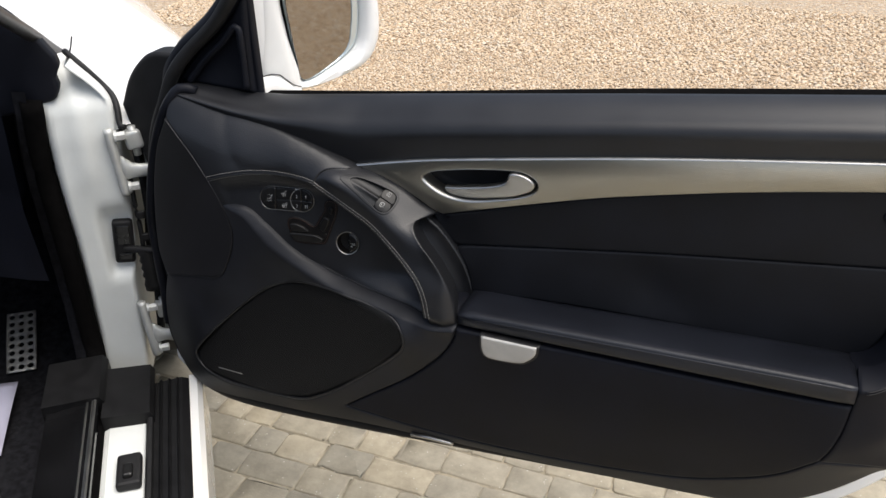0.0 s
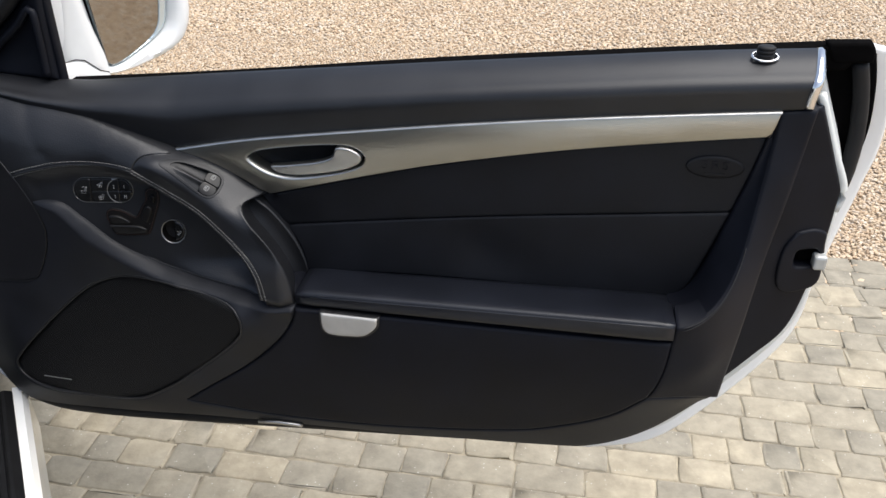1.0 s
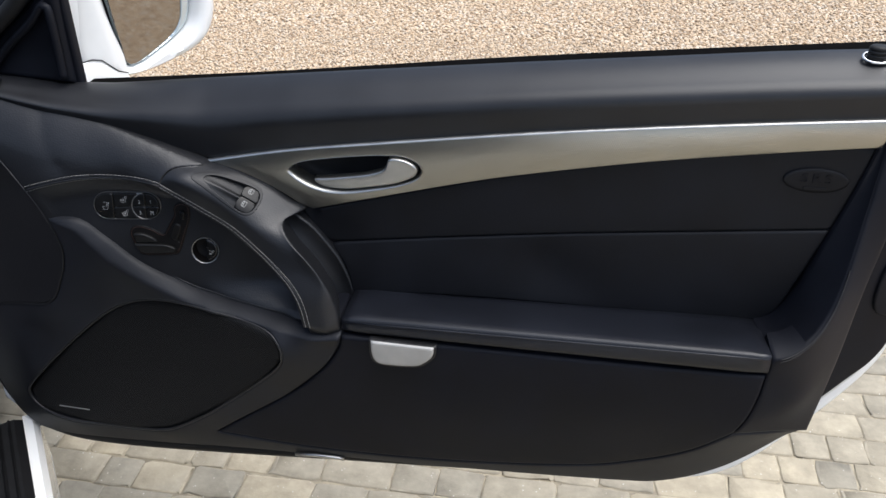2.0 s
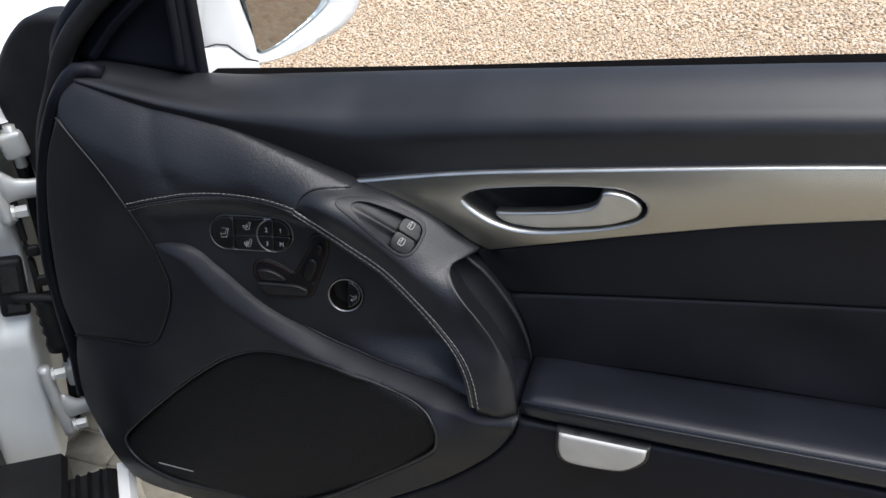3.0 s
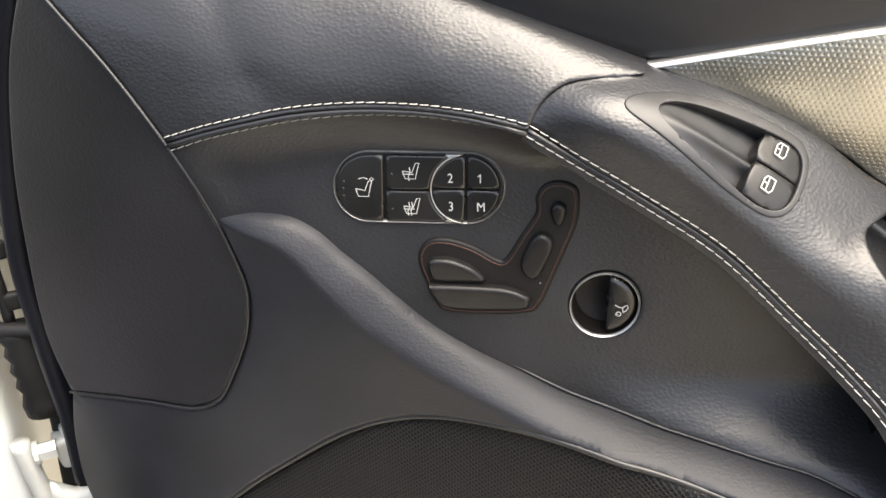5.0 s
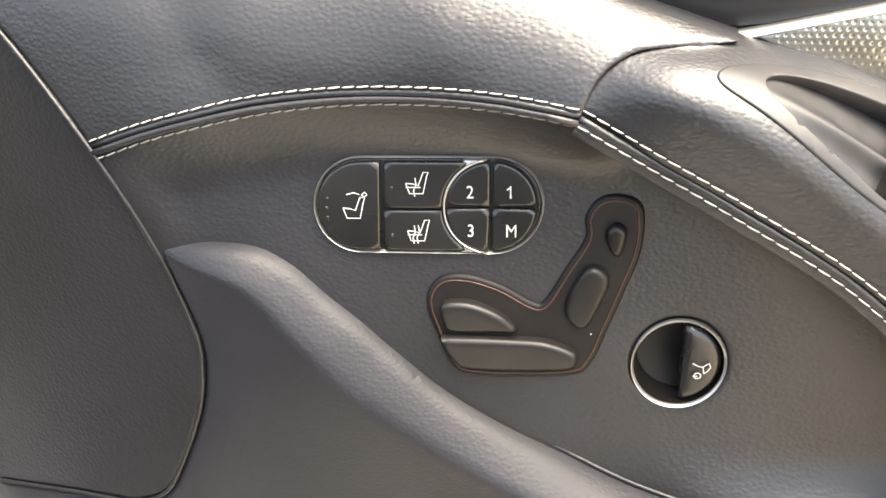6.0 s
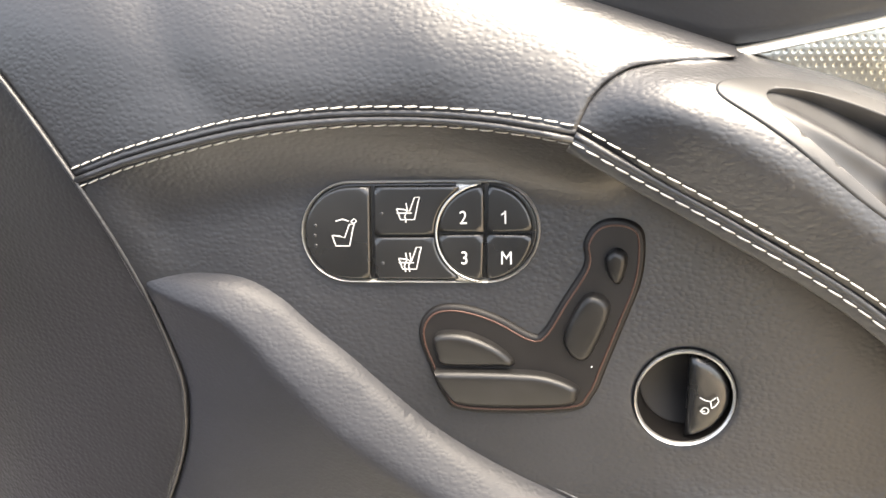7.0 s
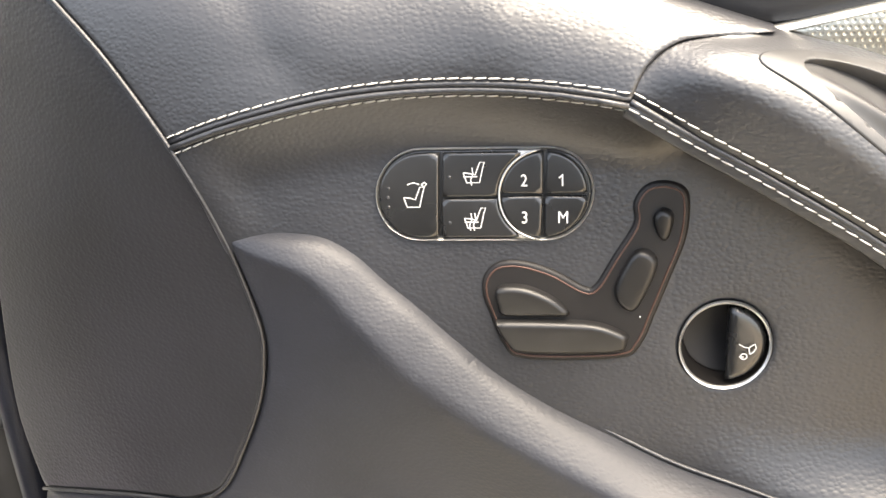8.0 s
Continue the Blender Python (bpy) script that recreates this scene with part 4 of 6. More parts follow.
rows = [[(pin.x + r * math.cos(a), pin.y + 0.8 * r * math.sin(a), pin.z + h) for a in np.linspace(0, 2 * math.pi, 20, endpoint=False)] for r, h in ((0.0112, -0.004), (0.0114, 0.0030), (0.0116, 0.0042), (0.0104, 0.0047), (0.0104, 0.0056), (0.0116, 0.0062), (0.0116, 0.0090), (0.0106, 0.0095), (0.0106, 0.0102), (0.0114, 0.0108), (0.0110, 0.0130), (0.0094, 0.0144), (0.0050, 0.0148))]
loft("lock_pin", rows, RUBBER, door, True, True, label="black ribbed lock pin")

# Embossed oval on the upper insert.
OVAL = lambda p: 0.0025 + 0 * p[:, 0]
plate("airbag_badge", [ngon(0.752, 0.032, 0.037, 0.0155, 40).tolist() + [ngon(0.752, 0.032, 0.037, 0.0155, 40)[0].tolist()]], SMOOTH_SHADED, door, 0.006, 0.004, 0.0012, 0.004, surface=OVAL, lift=0.0018, label="embossed oval on the leather insert")


def lettering(name, text, size, at, mat, parent, turn=(90, 0, 0), depth=0.0002, wide=0.86, spaced=1.0):
    c = bpy.data.curves.new(name, "FONT")
    c.body, c.size, c.align_x, c.align_y, c.extrude = text, size, "CENTER", "CENTER", depth
    c.space_character = spaced
    temp = new(name, c)
    me = bpy.data.meshes.new_from_object(temp.evaluated_get(bpy.context.evaluated_depsgraph_get()))
    bpy.data.objects.remove(temp)
    me.transform(Matrix.Diagonal((wide, 1, 1, 1)))
    me.transform(pose(*at, *turn))
    me.materials.clear()
    me.materials.append(mat)
    ob = new(name, me)
    ob.parent = parent
    return ob


lettering("embossed_letters", "SRS", 0.017, (0.752, 0.0003, 0.035), VINYL, door, (90, 0, 0), 0.0006, 1.1, 1.35)
part("embossed_bar", block((0.026, 0.0012, 0.004), 0.0004, (0.752, 0.0003, 0.0225)), SMOOTH_SHADED, door)

# ---- switches in the recessed panel: u, w are x, z of the door; h stands proud of the panel ----
def onto(h):
    return lambda p: POCKET(p) - h


def at_panel(x, z, h):
    return (x, float(POCKET(np.array([[x, z]]))[0]) - h, z)


def ring_line(pts):
    return [[tuple(q) for q in pts] + [tuple(pts[0])]]


def cornered(pts):
    """A closed outline split at its sharp corners, so that they stay sharp."""
    p = np.array([tuple(q) for q in pts], float)
    p = p[np.linalg.norm(p - np.roll(p, 1, 0), axis=1) > 1e-6]
    into, out = p - np.roll(p, 1, 0), np.roll(p, -1, 0) - p
    turn = np.abs(np.arctan2(into[:, 0] * out[:, 1] - into[:, 1] * out[:, 0], (into * out).sum(1)))
    sharp = [k for k in range(len(p)) if turn[k] > radians(30)]
    if not sharp:
        return ring_line(p)
    lines = []
    for a, b in zip(sharp, sharp[1:] + [sharp[0] + len(p)]):
        lines.append([tuple(p[k % len(p)]) for k in range(a, b + 1)])
    return lines


PX0, PX1, PZ, PR = -0.1525, -0.0640, -0.0606, 0.0188


def pill(grow):
    r = PR + grow
    left, right = PX0 + PR, PX1 - PR
    out = [(right + r * math.sin(a), PZ + r * math.cos(a)) for a in np.linspace(0, math.pi, 21)]
    return out + [(left - r * math.sin(a), PZ - r * math.cos(a)) for a in np.linspace(0, math.pi, 21)]


memory = plate("seat_memory_switch", ring_line(pill(0.0)), RING, door, 0.02, 0.0009, 0.0008, 0.010, surface=onto(0.0022), holes=[np.array(pill(-0.0009))], label="silver-edged seat memory and heating switch block", fine=0.02)[0]
plate("switch_base", ring_line(pill(-0.0011)), GLOSS, memory, 0.02, 0.0008, 0.0004, 0.006, surface=onto(0.0006), fine=0.02)

DX, DZ, DR = -0.0836, -0.0606, 0.0172
arc = lambda r, a0, a1, n=12: [(DX + r * math.cos(radians(a)), DZ + r * math.sin(radians(a))) for a in np.linspace(a0, a1, n)]


def key(name, outline, label):
    return plate(name, cornered(outline), GLOSS, memory, 0.005, 0.0009, 0.0004, 0.004, surface=onto(0.0030), label=label, fine=0.003)[0]


inner_r = PR - 0.0019
lx = PX0 + PR
head = [(-0.1262, PZ - inner_r)] + [(lx - inner_r * math.sin(a), PZ - inner_r * math.cos(a)) for a in np.linspace(0, math.pi, 16)] + [(-0.1262, PZ + inner_r)]
key("head_restraint_key", head, "gloss black key with a white seat icon")
key("seat_heat_key", [(-0.1244, -0.0610), (-0.1244, PZ + inner_r)] + [(-0.0930, PZ + inner_r)] + [q for q in arc(DR + 0.0016, 121, 176, 9)] + [(-0.1022, -0.0610)], "gloss black key with a white seat icon")
key("seat_vent_key", [(-0.1244, -0.0622), (-0.1022, -0.0622)] + [q for q in arc(DR + 0.0016, 184, 239, 9)] + [(-0.0930, PZ - inner_r), (-0.1244, PZ - inner_r)], "gloss black key with a white seat icon")
tube("dial_edge", [at_panel(x, z, 0.0026) for x, z in arc(DR + 0.0007, 100, 260, 24)], 0.00055, RING, memory, 6)
for up in (1, -1):
    wedge = [(DX + (DR + 0.0005) * math.cos(radians(a)), DZ + up * (DR + 0.0005) * math.sin(radians(a))) for a in np.linspace(96, 122, 8)]
    wedge += [(-0.0945, PZ + up * (PR - 0.0012)), (-0.0860, PZ + up * (PR - 0.0010))]
    plate("silver_corner", cornered(wedge), DIMMED_METAL, memory, 0.004, 0.0005, 0.0003, 0.003, surface=onto(0.0027), fine=0.003)
for name, a0 in (("key_one", 0), ("key_two", 90), ("key_three", 180), ("key_memory", 270)):
    cx, cz = DX + 0.0006 * (1 if a0 in (0, 270) else -1), DZ + 0.0006 * (1 if a0 in (0, 90) else -1)
    quarter = [(cx, cz)] + [(cx + (DR - 0.001) * math.cos(radians(a)), cz + (DR - 0.001) * math.sin(radians(a))) for a in np.linspace(a0 + 1, a0 + 89, 12)]
    key(name, quarter, "gloss black quarter key with a white character")
TURN = (90 - math.degrees(math.atan(0.2)), 0, math.degrees(math.atan(0.15)))
for name, text, x, z in (("numeral", "2", -0.0915, -0.0550), ("numeral", "1", -0.0763, -0.0550), ("numeral", "3", -0.0909, -0.0698), ("letter", "M", -0.0756, -0.0698)):
    lettering(name, text, 0.0070, at_panel(x, z, 0.00305), PRINT, memory, TURN, 0.00012)


def pictogram(name, strokes, parent, h, width=0.00022, surface=None):
    """White line drawing on a key: strokes are lines in x, z, made into one flat raised mesh."""
    surf = surface or at_panel
    verts, faces = [], []
    for line in strokes:
        p = np.array(line, float)
        t = np.gradient(p, axis=0)
        t /= np.maximum(np.linalg.norm(t, axis=1), 1e-9)[:, None]
        n = np.c_[-t[:, 1], t[:, 0]] * width
        base = len(verts)
        for q, s in zip(p, n):
            verts += [surf(q[0] + s[0], q[1] + s[1], h), surf(q[0] - s[0], q[1] - s[1], h)]
        faces += [(base + 2 * k, base + 2 * k + 1, base + 2 * k + 3, base + 2 * k + 2) for k in range(len(p) - 1)]
    ob = link(name, verts, faces, PRINT, parent, smooth=False)
    return ob


def shape(points, x, z, s, closed=False):
    q = [(x + a * s, z + b * s) for a, b in points]
    return q + (q[:1] if closed else [])


SEAT = [(-0.5, 0.05), (-0.2, 0.02), (0.02, -0.05), (0.22, 0.5), (0.42, 0.5), (0.36, 0.3), (0.22, -0.38), (-0.34, -0.38)]
pictogram("numeral_flag", [[(-0.0763, -0.0529), (-0.0770, -0.0533), (-0.0777, -0.0538)]], memory, 0.0032, 0.0003)
pictogram("seat_icon", [shape(SEAT, -0.1356, -0.0616, 0.0092, True), shape([(-0.35, 0.62), (-0.05, 0.7), (0.2, 0.62)], -0.1356, -0.0616, 0.0092), shape([(0.28, 0.6), (0.42, 0.72), (0.52, 0.62), (0.40, 0.52), (0.28, 0.6)], -0.1356, -0.0616, 0.0092)], memory, 0.0031)
for x, z, bars in ((-0.1113, -0.0519, (-0.12,)), (-0.1106, -0.0702, (-0.22, -0.05))):
    marks = [shape(SEAT, x, z, 0.0092, True)] + [shape([(b, 0.28), (b + 0.05, 0.0), (b - 0.05, -0.25), (b, -0.5)], x, z, 0.0092) for b in bars] + [shape([(-0.5, -0.12), (0.12, -0.12)], x, z, 0.0092)]
    pictogram("seat_icon", marks, memory, 0.0031)
for x, z in ((-0.1215, -0.0532), (-0.1212, -0.0716), (-0.1465, -0.0575), (-0.1468, -0.0612), (-0.1465, -0.0650)):
    plate("indicator_dot", [ngon(x, z, 0.0007, 0.0007, 10).tolist() + [ngon(x, z, 0.0007, 0.0007, 10)[0].tolist()]], SATIN, memory, 0.01, 0.0003, 0.0002, 0.001, surface=onto(0.0033), fine=0.01)

# Seat-shaped adjuster.
adjuster_line = [(-0.1069, -0.1016), (-0.1065, -0.0950), (-0.1016, -0.0899), (-0.0920, -0.0894), (-0.0794, -0.0932), (-0.0667, -0.0999), (-0.0615, -0.0988), (-0.0546, -0.0869), (-0.0470, -0.0733), (-0.0473, -0.0650), (-0.0435, -0.0589), (-0.0366, -0.0573), (-0.0296, -0.0599), (-0.0278, -0.0671), (-0.0288, -0.0794), (-0.0337, -0.0942), (-0.0390, -0.1093), (-0.0438, -0.1218), (-0.0520, -0.1275), (-0.0896, -0.1284), (-0.0983, -0.1226), (-0.1037, -0.1104)]
adjuster_loop = np.array(curve(adjuster_line, 0.002, True))


def shrunk(loop, d):
    t = np.roll(loop, -1, 0) - np.roll(loop, 1, 0)
    n = np.c_[-t[:, 1], t[:, 0]] / np.linalg.norm(t, axis=1)[:, None]
    area = (loop[:, 0] * np.roll(loop[:, 1], -1) - np.roll(loop[:, 0], -1) * loop[:, 1]).sum()
    return loop + n * d * (1 if area > 0 else -1)


adjuster_loop = shrunk(adjuster_loop, -0.0013)
# The base's colour holds the shade between the buttons.
adjuster = plate("seat_adjuster", ring_line(adjuster_loop), RECESS_SHADE, door, 0.004, 0.0016, 0.0014, 0.008, surface=onto(0.0016), label="seat-shaped black power seat adjuster", fine=0.004)[0]
tube("edge_line", [at_panel(x, z, 0.0017) for x, z in shrunk(adjuster_loop, 0.0022)], 0.00036, AMBER, adjuster, 6, closed=True)
for name, line in (("cushion_front_button", [(-0.1022, -0.1000), (-0.0994, -0.0975), (-0.0898, -0.0977), (-0.0792, -0.1022), (-0.0727, -0.1078), (-0.0727, -0.1102), (-0.0800, -0.1106), (-0.0983, -0.1106), (-0.1012, -0.1060)]),
                   ("cushion_button", [(-0.1016, -0.1130), (-0.0980, -0.1120), (-0.0748, -0.1120), (-0.0600, -0.1130), (-0.0490, -0.1175), (-0.0482, -0.1205), (-0.0535, -0.1255), (-0.0896, -0.1262), (-0.0973, -0.1215)]),
                   ("backrest_button", [(-0.0542, -0.0987), (-0.0490, -0.0862), (-0.0446, -0.0824), (-0.0392, -0.0847), (-0.0380, -0.0900), (-0.0418, -0.1007), (-0.0460, -0.1078), (-0.0515, -0.1058)]),
                   ("headrest_button", [(-0.0404, -0.0702), (-0.0372, -0.0662), (-0.0330, -0.0681), (-0.0327, -0.0732), (-0.0350, -0.0793), (-0.0383, -0.0772)])):
    tilt = 0.12 if "cushion" in name else 0.05
    low = min(q[1] for q in line)
    top = lambda p, tilt=tilt, low=low: POCKET(p) - 0.0042 - 1.5 * tilt * (p[:, 1] - low)
    plate(name, ring_line(np.array(curve(line, 0.0015, True))), ROCKER, adjuster, 0.003, 0.0022, 0.0022, 0.003, surface=top, label="rounded black adjuster button", fine=0.003)
part("fleck", block((0.0006, 0.0006, 0.0006), 0.0001, at_panel(-0.0437, -0.1105, 0.002)), PRINT, adjuster)

# Round boot-release switch.
RX, RZ, RR = -0.0097, -0.1224, 0.0183
boot = plate("boot_switch", ring_line(ngon(RX, RZ, RR, RR, 48)), RING, door, 0.02, 0.0008, 0.0007, 0.0012, surface=onto(0.0020), holes=[ngon(RX, RZ, RR - 0.0011, RR - 0.0011, 48)], label="round black boot switch in a silver ring", fine=0.01)[0]
# Near-black liner and dish stand for the shade inside the ring.
loft("switch_well", [[at_panel(x, z, h) for h in (0.0012, 0.0, -0.012)] for x, z in [*ngon(RX, RZ, RR - 0.0010, RR - 0.0010, 48), ngon(RX, RZ, RR - 0.0010, RR - 0.0010, 48)[0]]], RECESS_SHADE, boot)
plate("dished_half", ring_line(ngon(RX, RZ, RR - 0.001, RR - 0.001, 40)), RECESS_SHADE, boot, 0.004, 0.001, 0.0004, 0.004, surface=lambda p: POCKET(p) + 0.011 + 0.003 * (1 - ((p[:, 0] - RX) ** 2 + (p[:, 1] - RZ) ** 2) / RR**2), label="dished black half", fine=0.01)
half = [(RX + 0.0008 + (RR - 0.0026) * math.cos(a), RZ + (RR - 0.0026) * math.sin(a)) for a in np.linspace(-math.pi / 2, math.pi / 2, 24)]
plate("rocker_half", cornered(half), GLOSS, boot, 0.003, 0.003, 0.003, 0.006, surface=lambda p: POCKET(p) - 0.0005 - 0.16 * (p[:, 0] - RX - 0.018) * -0.25, label="raised gloss black rocker half", fine=0.003)
car_icon = [shape([(-0.5, 0.45), (-0.2, 0.25), (0.05, 0.2), (0.3, 0.45)], 0, 0, 1), shape([(0.05, 0.2), (0.12, -0.25)], 0, 0, 1), shape([(-0.45, -0.45), (-0.2, -0.45)], 0, 0, 1), shape([(-0.2 + 0.18 * math.cos(a), -0.42 + 0.2 * math.sin(a)) for a in np.linspace(0, 2 * math.pi, 13)], 0, 0, 1), shape([(0.35, 0.5), (0.45, 0.2), (0.3, -0.1), (0.12, -0.25)], 0, 0, 1)]
pictogram("boot_icon", [[(-0.0008 + a * 0.0072, -0.1238 + b * 0.0058) for a, b in line] for line in car_icon], boot, 0.0024, 0.00022)

# ---- window switches on the grab handle, in the plane of its upper side ----
EX, EZ, EN = Vector((0.8667, 0.0450, -0.4968)), Vector((0.2253, 0.8532, 0.4703)), Vector((0.4451, -0.5196, 0.7293))
BASIS = Matrix(((EX.x, -EN.x, EZ.x, 0.0469), (EX.y, -EN.y, EZ.y, -0.0309), (EX.z, -EN.z, EZ.z, -0.0262), (0, 0, 0, 1)))
bezel_line = [(-0.0599, -0.0134), (-0.0579, -0.0075), (-0.0519, -0.0006), (-0.0437, 0.0058), (-0.0312, 0.0114), (-0.0088, 0.0165), (0.0095, 0.0184), (0.0235, 0.0181), (0.0302, 0.0139), (0.0329, 0.0063), (0.0338, -0.0051), (0.0326, -0.0153), (0.0296, -0.0223), (0.025, -0.0256), (0.0171, -0.0263), (0.0056, -0.0255), (-0.0099, -0.0237), (-0.0296, -0.0208), (-0.0456, -0.0179), (-0.0556, -0.0162)]
well_line = [(-0.0442, -0.0085), (-0.0439, -0.0034), (-0.0391, 0.0015), (-0.0286, 0.0057), (-0.013, 0.0087), (0.0046, 0.0118), (0.02, 0.0134), (0.0273, 0.0108), (0.0301, 0.0037), (0.0304, -0.0081), (0.0292, -0.0179), (0.0257, -0.022), (0.019, -0.0239), (0.0074, -0.0228), (-0.008, -0.0198), (-0.0241, -0.0168), (-0.0369, -0.0129)]
eased = lambda p: (np.roll(p, 2, 0) + 2 * np.roll(p, 1, 0) + 3 * p + 2 * np.roll(p, -1, 0) + np.roll(p, -2, 0)) / 9
bezel_loop, well_loop = eased(eased(np.array(curve(bezel_line, 0.003, True)))), eased(eased(np.array(curve(well_line, 0.003, True))))
# The switch follows the handle's own surface, which is cut away under its hollow.
flat_pod = np.array([list(BASIS.inverted() @ Vector(q)) for row in pod_rows[10:162:2] for q in row[18:60]])
flat_pod = flat_pod[(np.abs(flat_pod[:, 0]) < 0.072) & (np.abs(flat_pod[:, 2]) < 0.034) & (np.abs(flat_pod[:, 1]) < 0.02)]
flat_pod = flat_pod[:: max(1, len(flat_pod) // 400)]
pod_sheet = membrane(flat_pod[:, [0, 2]], flat_pod[:, 1])
cleared = shrunk(well_loop, -0.0014)
bm = bmesh.new()
bm.from_mesh(pod.data)
inside = {v: bool(within(cleared, np.array([[q.x, q.z]]))[0]) and abs(q.y) < 0.02 for v, q in ((v, BASIS.inverted() @ v.co) for v in bm.verts)}
bmesh.ops.delete(bm, geom=[face for face in bm.faces if any(inside[v] for v in face.verts)], context="FACES")
bm.to_mesh(pod.data)
bm.free()
level = lambda h: (lambda p: pod_sheet(p) - h)
window_switch = plate("window_switch", ring_line(bezel_loop), MOULDED, door, 0.003, 0.0006, 0.0005, 0.008, surface=level(0.0007), holes=[well_loop], label="satin black window switch bezel with two switches", basis=BASIS)[0]


def hollow(p):
    """Two finger grooves that deepen towards the rockers, parted by a rib."""
    run = np.clip((p[:, 0] - -0.0442) / 0.0512, 0, 1)
    rib = np.exp(-(((p[:, 1] - -0.0089 - 0.053 * (p[:, 0] - -0.0369)) / 0.0034) ** 2))
    return pod_sheet(p) + 0.0005 + 0.0075 * run**0.8 * (1 - 0.6 * rib)


plate("finger_hollow", ring_line(shrunk(well_loop, -0.0006)), MOULDED, window_switch, 0.0010, 0.0015, 0.0, 0.004, surface=hollow, label="scooped finger hollow with a middle rib", basis=BASIS, fine=0.003)
UPPER_KEY = [[(0.0072, -0.0040), (0.0060, 0.0040), (0.0078, 0.0116)], [(0.0078, 0.0116), (0.0200, 0.0127), (0.0262, 0.0104), (0.0292, 0.0040), (0.0298, -0.0040)], [(0.0298, -0.0040), (0.0072, -0.0040)]]
LOWER_KEY = [[(0.0074, -0.0218), (0.0064, -0.0130), (0.0074, -0.0047)], [(0.0074, -0.0047), (0.0297, -0.0047)], [(0.0297, -0.0047), (0.0296, -0.0090), (0.0286, -0.0172), (0.0253, -0.0212), (0.0188, -0.0231), (0.0074, -0.0218)]]
for lines, ix, iz in ((UPPER_KEY, 0.0166, 0.0062), (LOWER_KEY, 0.0163, -0.0131)):
    top = lambda p: pod_sheet(p) + 0.0003 - 0.0005 * np.sin(np.clip((p[:, 0] - 0.0042) / 0.0260, 0, 1) * math.pi)
    plate("window_rocker", lines, ROCKER, window_switch, 0.0018, 0.0008, 0.0007, 0.008, surface=top, label="black rocker with a white window icon", basis=BASIS, fine=0.003)
    spot = lambda x, z, h: tuple(BASIS @ Vector((x, float(top(np.array([[x, z]]))[0]) - h, z)))
    sheet = [[(-0.5, -0.45), (-0.5, 0.25), (-0.3, 0.5), (0.5, 0.5), (0.5, -0.25), (0.3, -0.5), (-0.5, -0.45)], [(-0.5, 0.02), (-0.08, 0.02)], [(-0.08, 0.5), (-0.08, -0.48)]]
    fine_lines = [[tuple(q) for q in np.concatenate([np.linspace(a, b, 6) for a, b in zip(np.array(l)[:-1], np.array(l)[1:])])] for l in sheet]
    pictogram("window_icon", [[(ix + a * 0.0054, iz + b * 0.0072) for a, b in l] for l in fine_lines], window_switch, 0.0011, 0.00025, spot)

# ---- the door's own body: inner frame, outer skin, mirror ----
plate("inner_frame", [[(-0.430, 0.05, 0.00), (-0.300, 0.08, 0.035), (0.0, 0.08, 0.050), (0.395, 0.08, 0.100), (0.690, 0.08, 0.130), (0.880, 0.07, 0.140)], [(0.880, 0.07, 0.140), (0.930, 0.060, 0.000), (0.930, 0.060, -0.140), (0.908, 0.050, -0.245), (0.815, 0.030, -0.365), (0.735, 0.012, -0.440), (0.640, 0.0, -0.462)], [(0.640, 0.0, -0.462), (0.2, 0.0, -0.484), (-0.2, 0.006, -0.518), (-0.36, 0.016, -0.530), (-0.430, 0.03, -0.510), (-0.462, 0.04, -0.43), (-0.466, 0.046, -0.30), (-0.456, 0.05, -0.15), (-0.430, 0.05, 0.00)]], SHADED_WHITE, door, 0.04, 0.008, 0.006, 0.03, label="white painted inner frame of the door")
SKIN = [[(-0.40, 0.14, 0.02), (0.0, 0.115, 0.046), (0.395, 0.112, 0.090), (0.690, 0.112, 0.125), (0.938, 0.112, 0.172)], [(0.938, 0.112, 0.172), (0.974, 0.118, 0.150), (0.985, 0.124, 0.040), (0.973, 0.118, -0.030), (0.950, 0.104, -0.125), (0.938, 0.094, -0.180), (0.915, 0.078, -0.280), (0.820, 0.040, -0.388), (0.733, 0.012, -0.455), (0.635, -0.006, -0.474)], [(0.635, -0.006, -0.474), (0.2, -0.004, -0.498), (-0.2, 0.002, -0.533), (-0.36, 0.012, -0.546), (-0.45, 0.03, -0.50)], [(-0.45, 0.03, -0.50), (-0.48, 0.07, -0.30), (-0.47, 0.10, -0.10), (-0.40, 0.14, 0.02)]]
plate("outer_skin", SKIN, WHITE, door, 0.04, 0.006, 0.004, 0.012, inner=[(0.3, 0.150, -0.05), (0.3, 0.120, -0.25), (0.7, 0.140, -0.1), (-0.2, 0.13, -0.2)], lift=0.006, label="white painted outer skin of the door")
tube("shut_edge", curve([(0.868, 0.030, 0.130), (0.900, 0.036, 0.055), (0.926, 0.040, -0.003), (0.922, 0.040, -0.035)], 0.01), 0.0065, SHADED_WHITE, door, label="white edge of the door shut")
plate("belt_end", [[(0.870, 0.184), (0.924, 0.187)], [(0.924, 0.187), (0.930, 0.176), (0.930, 0.161)], [(0.930, 0.161), (0.880, 0.158)], [(0.880, 0.158), (0.870, 0.184)]], SEAL_AND_SHADE, door, 0.02, 0.004, 0.004, 0.015, surface=lambda p: 0.064 + 0 * p[:, 0], label="black rubber end of the window slot")
